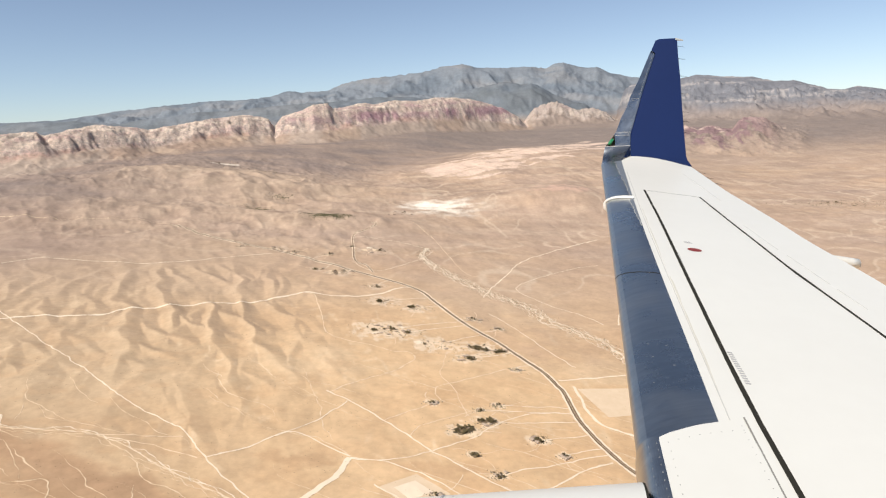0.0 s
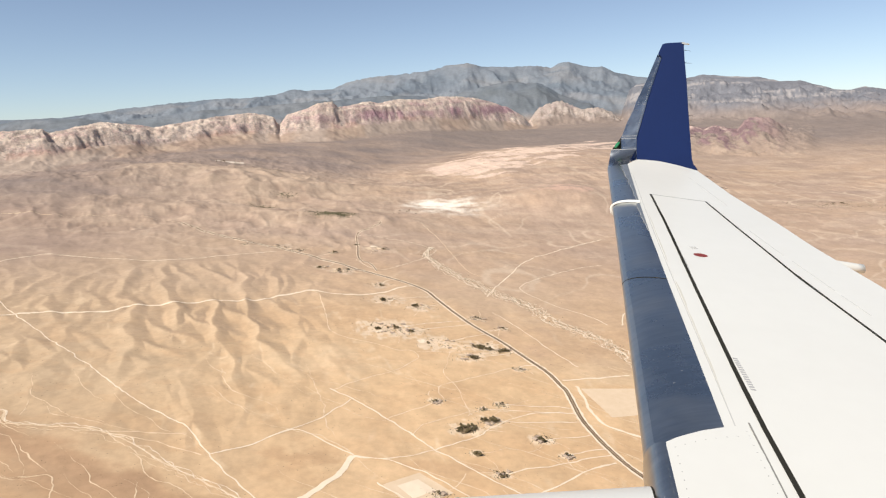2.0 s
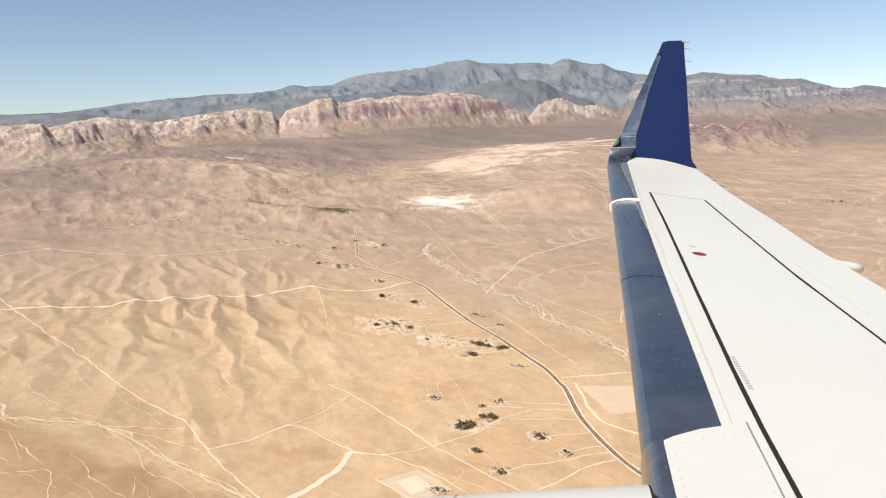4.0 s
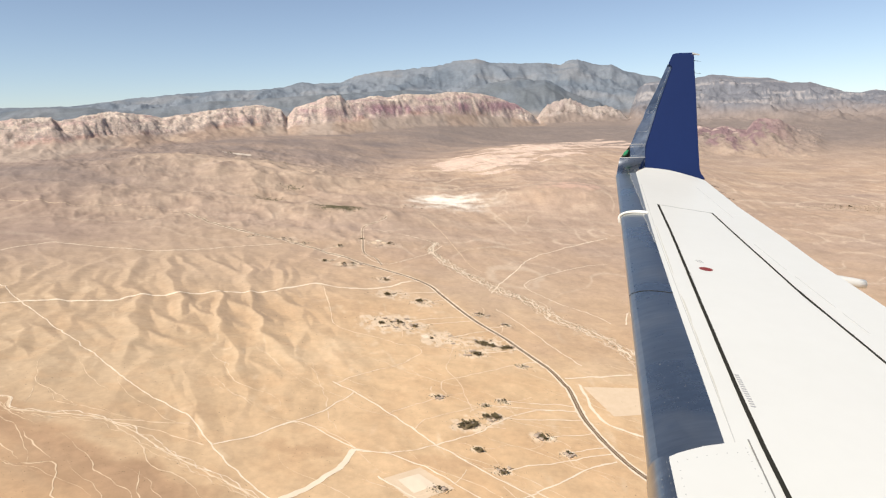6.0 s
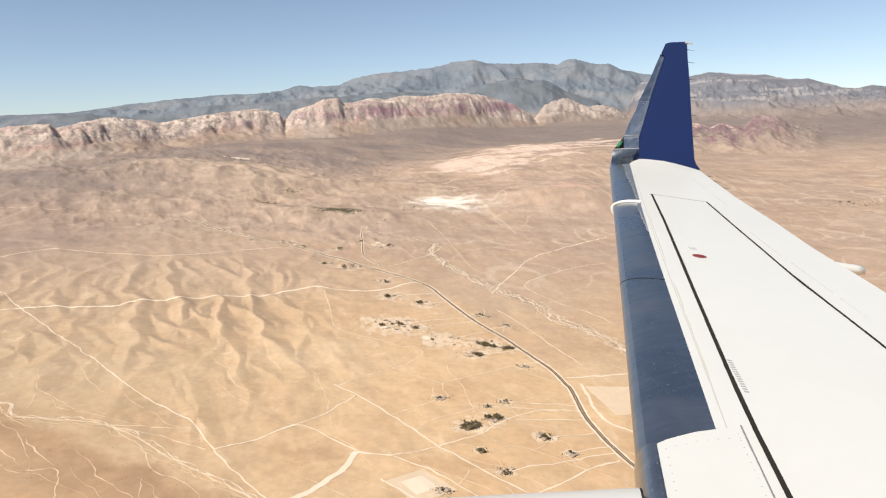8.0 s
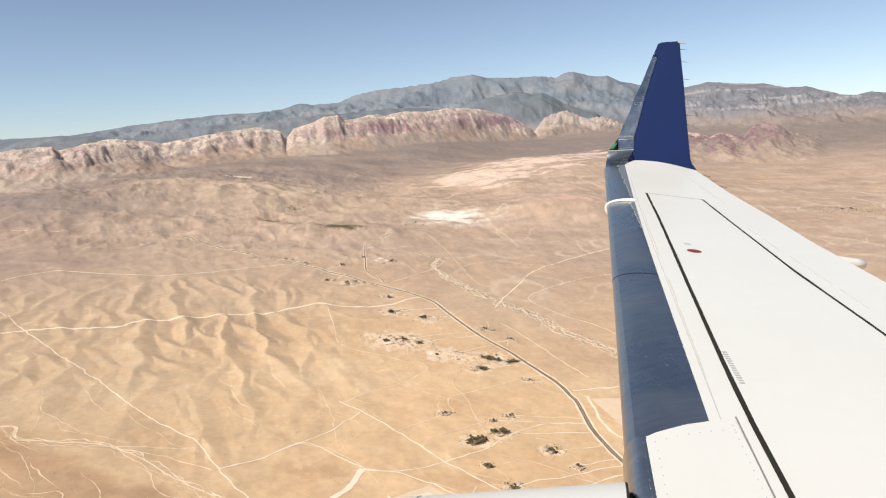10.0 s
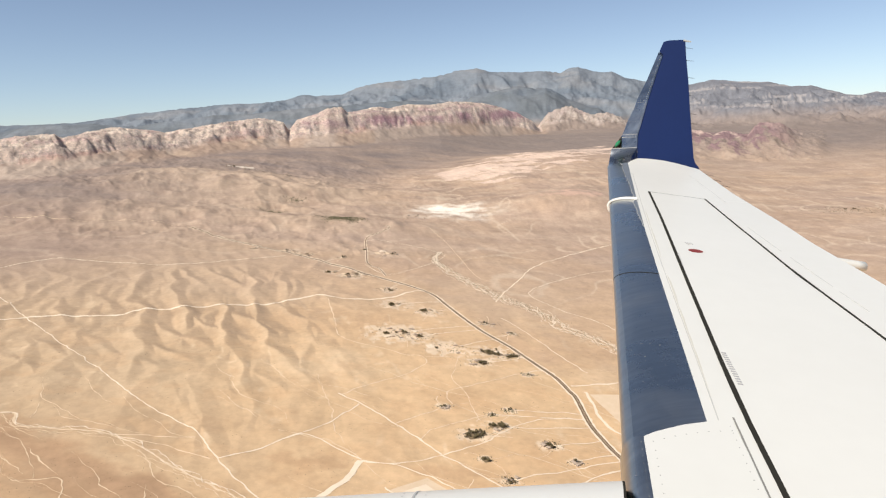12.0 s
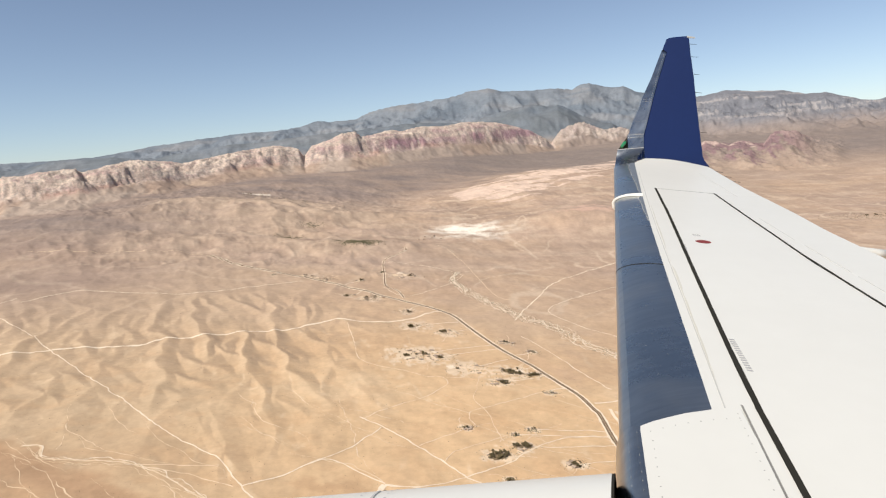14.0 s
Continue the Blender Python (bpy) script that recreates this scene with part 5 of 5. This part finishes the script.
loft("tip_fillet", [[(x, y, top_z(x, y) - 0.004) for x, y in rim], [r[0] for r in rows]], BRIGHT, cap)
loft("cap_joint", [[Vector(p) - LEAN * 0.002 + Vector((0, 0, d)) for p in rows[-1]] for d in (-0.006, 0.006)], SEAM, cap, "pale sealant along the joint")
rng = random.Random(3)
verts, faces = [], []
for k in range(150):
    y = rng.uniform(4.5, 9.8) if k < 62 else rng.uniform(2.9, 9.9)
    x = blue_x(y) - abs(rng.gauss(0, 0.006)) if k < 62 else rng.uniform(nose_x(y) + 0.12, blue_x(y))
    r, n = rng.uniform(0.001, 0.0035) * (1 if k < 62 else rng.uniform(0.3, 0.8)), len(verts)
    z = nose_z(x, y) + 0.0015
    a, b = (1.0, 2.0) if k < 62 else (rng.uniform(3.0, 8.0), 0.5)
    verts += [(x - r * a, y - r * b, z), (x + r * 0.4 * a, y - r * b * 0.5, z), (x + r * 0.7 * a, y + r * b * 1.2, z), (x - r * 0.5 * a, y + r * b * 0.7, z)]
    faces.append((n, n + 1, n + 2, n + 3))
tagged(raw("paint_chips", verts, faces, SEAM, wing, "pale worn chips along the metal edge"), kind="stuff")


def needle(name, a, b, r, material, parent):
    bm = bmesh.new()
    a, b = Vector(a) + Vector((0, 0, 140)), Vector(b) + Vector((0, 0, 140))
    m = Matrix.Translation((a + b) / 2) @ (b - a).to_track_quat("Z", "Y").to_matrix().to_4x4()
    bmesh.ops.create_cone(bm, cap_ends=True, segments=6, radius1=r, radius2=r * 0.5, depth=(b - a).length, matrix=m)
    return part(name, bm, material, parent)


for x, y, z in ((4.306, 10.82, 1.073), (4.30, 10.774, 0.882), (4.30, 10.708, 0.617), (4.292, 10.642, 0.345), (4.291, 10.573, 0.069), (4.291, 10.535, -0.08), (4.292, 10.494, -0.249)):
    needle("static_wick", (x - 0.01, y, z), (x + 0.11, y + 0.02, z - 0.015), 0.0035, SEAL, winglet)
for y in (9.75, 9.35, 8.95):
    x = rear_x(y)
    needle("static_wick", (x - 0.01, y, top_z(x, y) - 140.01), (x + 0.13, y - 0.02, top_z(x, y) - 140.05), 0.004, SEAL, wing)


def on_blade(x, z, out):
    """A place on the blade's near side."""
    p = Vector((x, 10.6, z))
    return p - Vector((0, LEAN.dot(p - BLADE_ROOT) / LEAN.y, 0)) - LEAN * out


def between(z, table):
    return float(np.interp(z, [p[2] for p in table], [p[0] for p in table]))


for k in range(40):
    z = -0.23 + 1.2 * k / 39
    p = on_blade(between(z, SPLIT[:-1][::-1]) - 0.03, z, 0.016)
    needle("rivet", p, p - LEAN * 0.006, 0.005, SEAM, winglet)
for z in (0.30, 0.27, -0.02, -0.20, -0.235, -0.39):
    fore, aft = between(z, FRONT) + 0.03, between(z, SPLIT[:-1][::-1]) - 0.03
    for k in range(8):
        p = on_blade(fore + (aft - fore) * k / 7, z, 0.016)
        needle("rivet", p, p - LEAN * 0.006, 0.0042, SEAM, winglet)
for z in (-0.215, -0.255):
    a, b = on_blade(between(z, FRONT) + 0.01, z, 0.0175), on_blade(between(z, SPLIT[:-1][::-1]) - 0.004, z, 0.0175)
    needle("skin_joint", a, b, 0.004, SEAM, winglet)
needle("tip_light", (4.27, 10.855, 1.185), (4.385, 10.83, 1.162), 0.020, CLEAR_LENS, winglet)
bm = bmesh.new()
bmesh.ops.create_uvsphere(bm, u_segments=12, v_segments=8, radius=1, matrix=Matrix.Translation((3.205, 10.70, 140 - 0.345)) @ Matrix.Rotation(0.7, 4, "Y") @ Matrix.Diagonal((0.028, 0.028, 0.062, 1)))
lens = part("navigation_light", bm, GREEN_LENS, winglet, "green glass navigation light", True)
verts = [Vector(p) + LEAN * d + Vector((0, 0, 140)) for d in (-0.004, 0.05) for p in ((3.12, 10.71, -0.418), (3.262, 10.70, -0.425), (3.272, 10.72, -0.235))]
raw("light_housing", verts, [(0, 1, 2), (3, 5, 4), (0, 3, 4, 1), (1, 4, 5, 2), (2, 5, 3, 0)], SEAL, lens, "dark recess of the light")

# the body fairing in front of the wing root: broad on the cabin's side, its end cut along the leading edge
def fairing_point(x, a, proud=0.0):
    r = 0.5 - 0.003 * (x - 0.7) ** 2 + proud
    y = 2.08 + r * math.cos(a) * (1.0 if math.cos(a) > 0 else 1.9)
    u = max(0.0, (x + 4.2) / 4.935)
    return (x + (nose_x(y) - 0.018 - 0.735) * u**4, y, 140 - 1.768 + 0.0079 * (0.7 - x) + r * math.sin(a))


RING = [2 * math.pi * k / 48 for k in range(48)]
rows = [[fairing_point(x, a) for a in RING] for x in np.linspace(-4.2, 0.735, 30)]
fairing = tagged(loft("body_fairing", rows, WHITE, None, "", True, True), "rounded white riveted fairing where wing meets body", "aircraft fairing")
raw("end_plate", rows[-1], [tuple(range(48))], SEAL, fairing, "dark seal at its end")
for x in (-0.62, 0.02):
    loft("panel_joint", [[fairing_point(xx, a, 0.002) for a in np.linspace(0.3, 2.6, 28)] for xx in (x - 0.004, x + 0.004)], SEAM, fairing)
ring = [[fairing_point(xx, a, -0.001) for a in (*RING, 0.0)] for xx in (0.735, 0.744)]
loft("end_seal", ring, SEAL, fairing, "black rubber seal against the wing")
dots = [(x, a) for x in np.arange(-1.6, 0.70, 0.055) for a in (1.12,)] + [(x, a) for x in (-0.66, -0.02, 0.06) for a in np.arange(0.4, 1.6, 0.09)]
verts, faces = [], []
for x, a in dots:
    k = len(verts)
    for q in np.arange(6) * math.pi / 3:
        verts.append(fairing_point(x + 0.004 * math.cos(q), a + 0.008 * math.sin(q), 0.0012))
    faces.append(tuple(range(k, k + 6)))
tagged(raw("rivets", verts, faces, SEAM, fairing), kind="stuff")
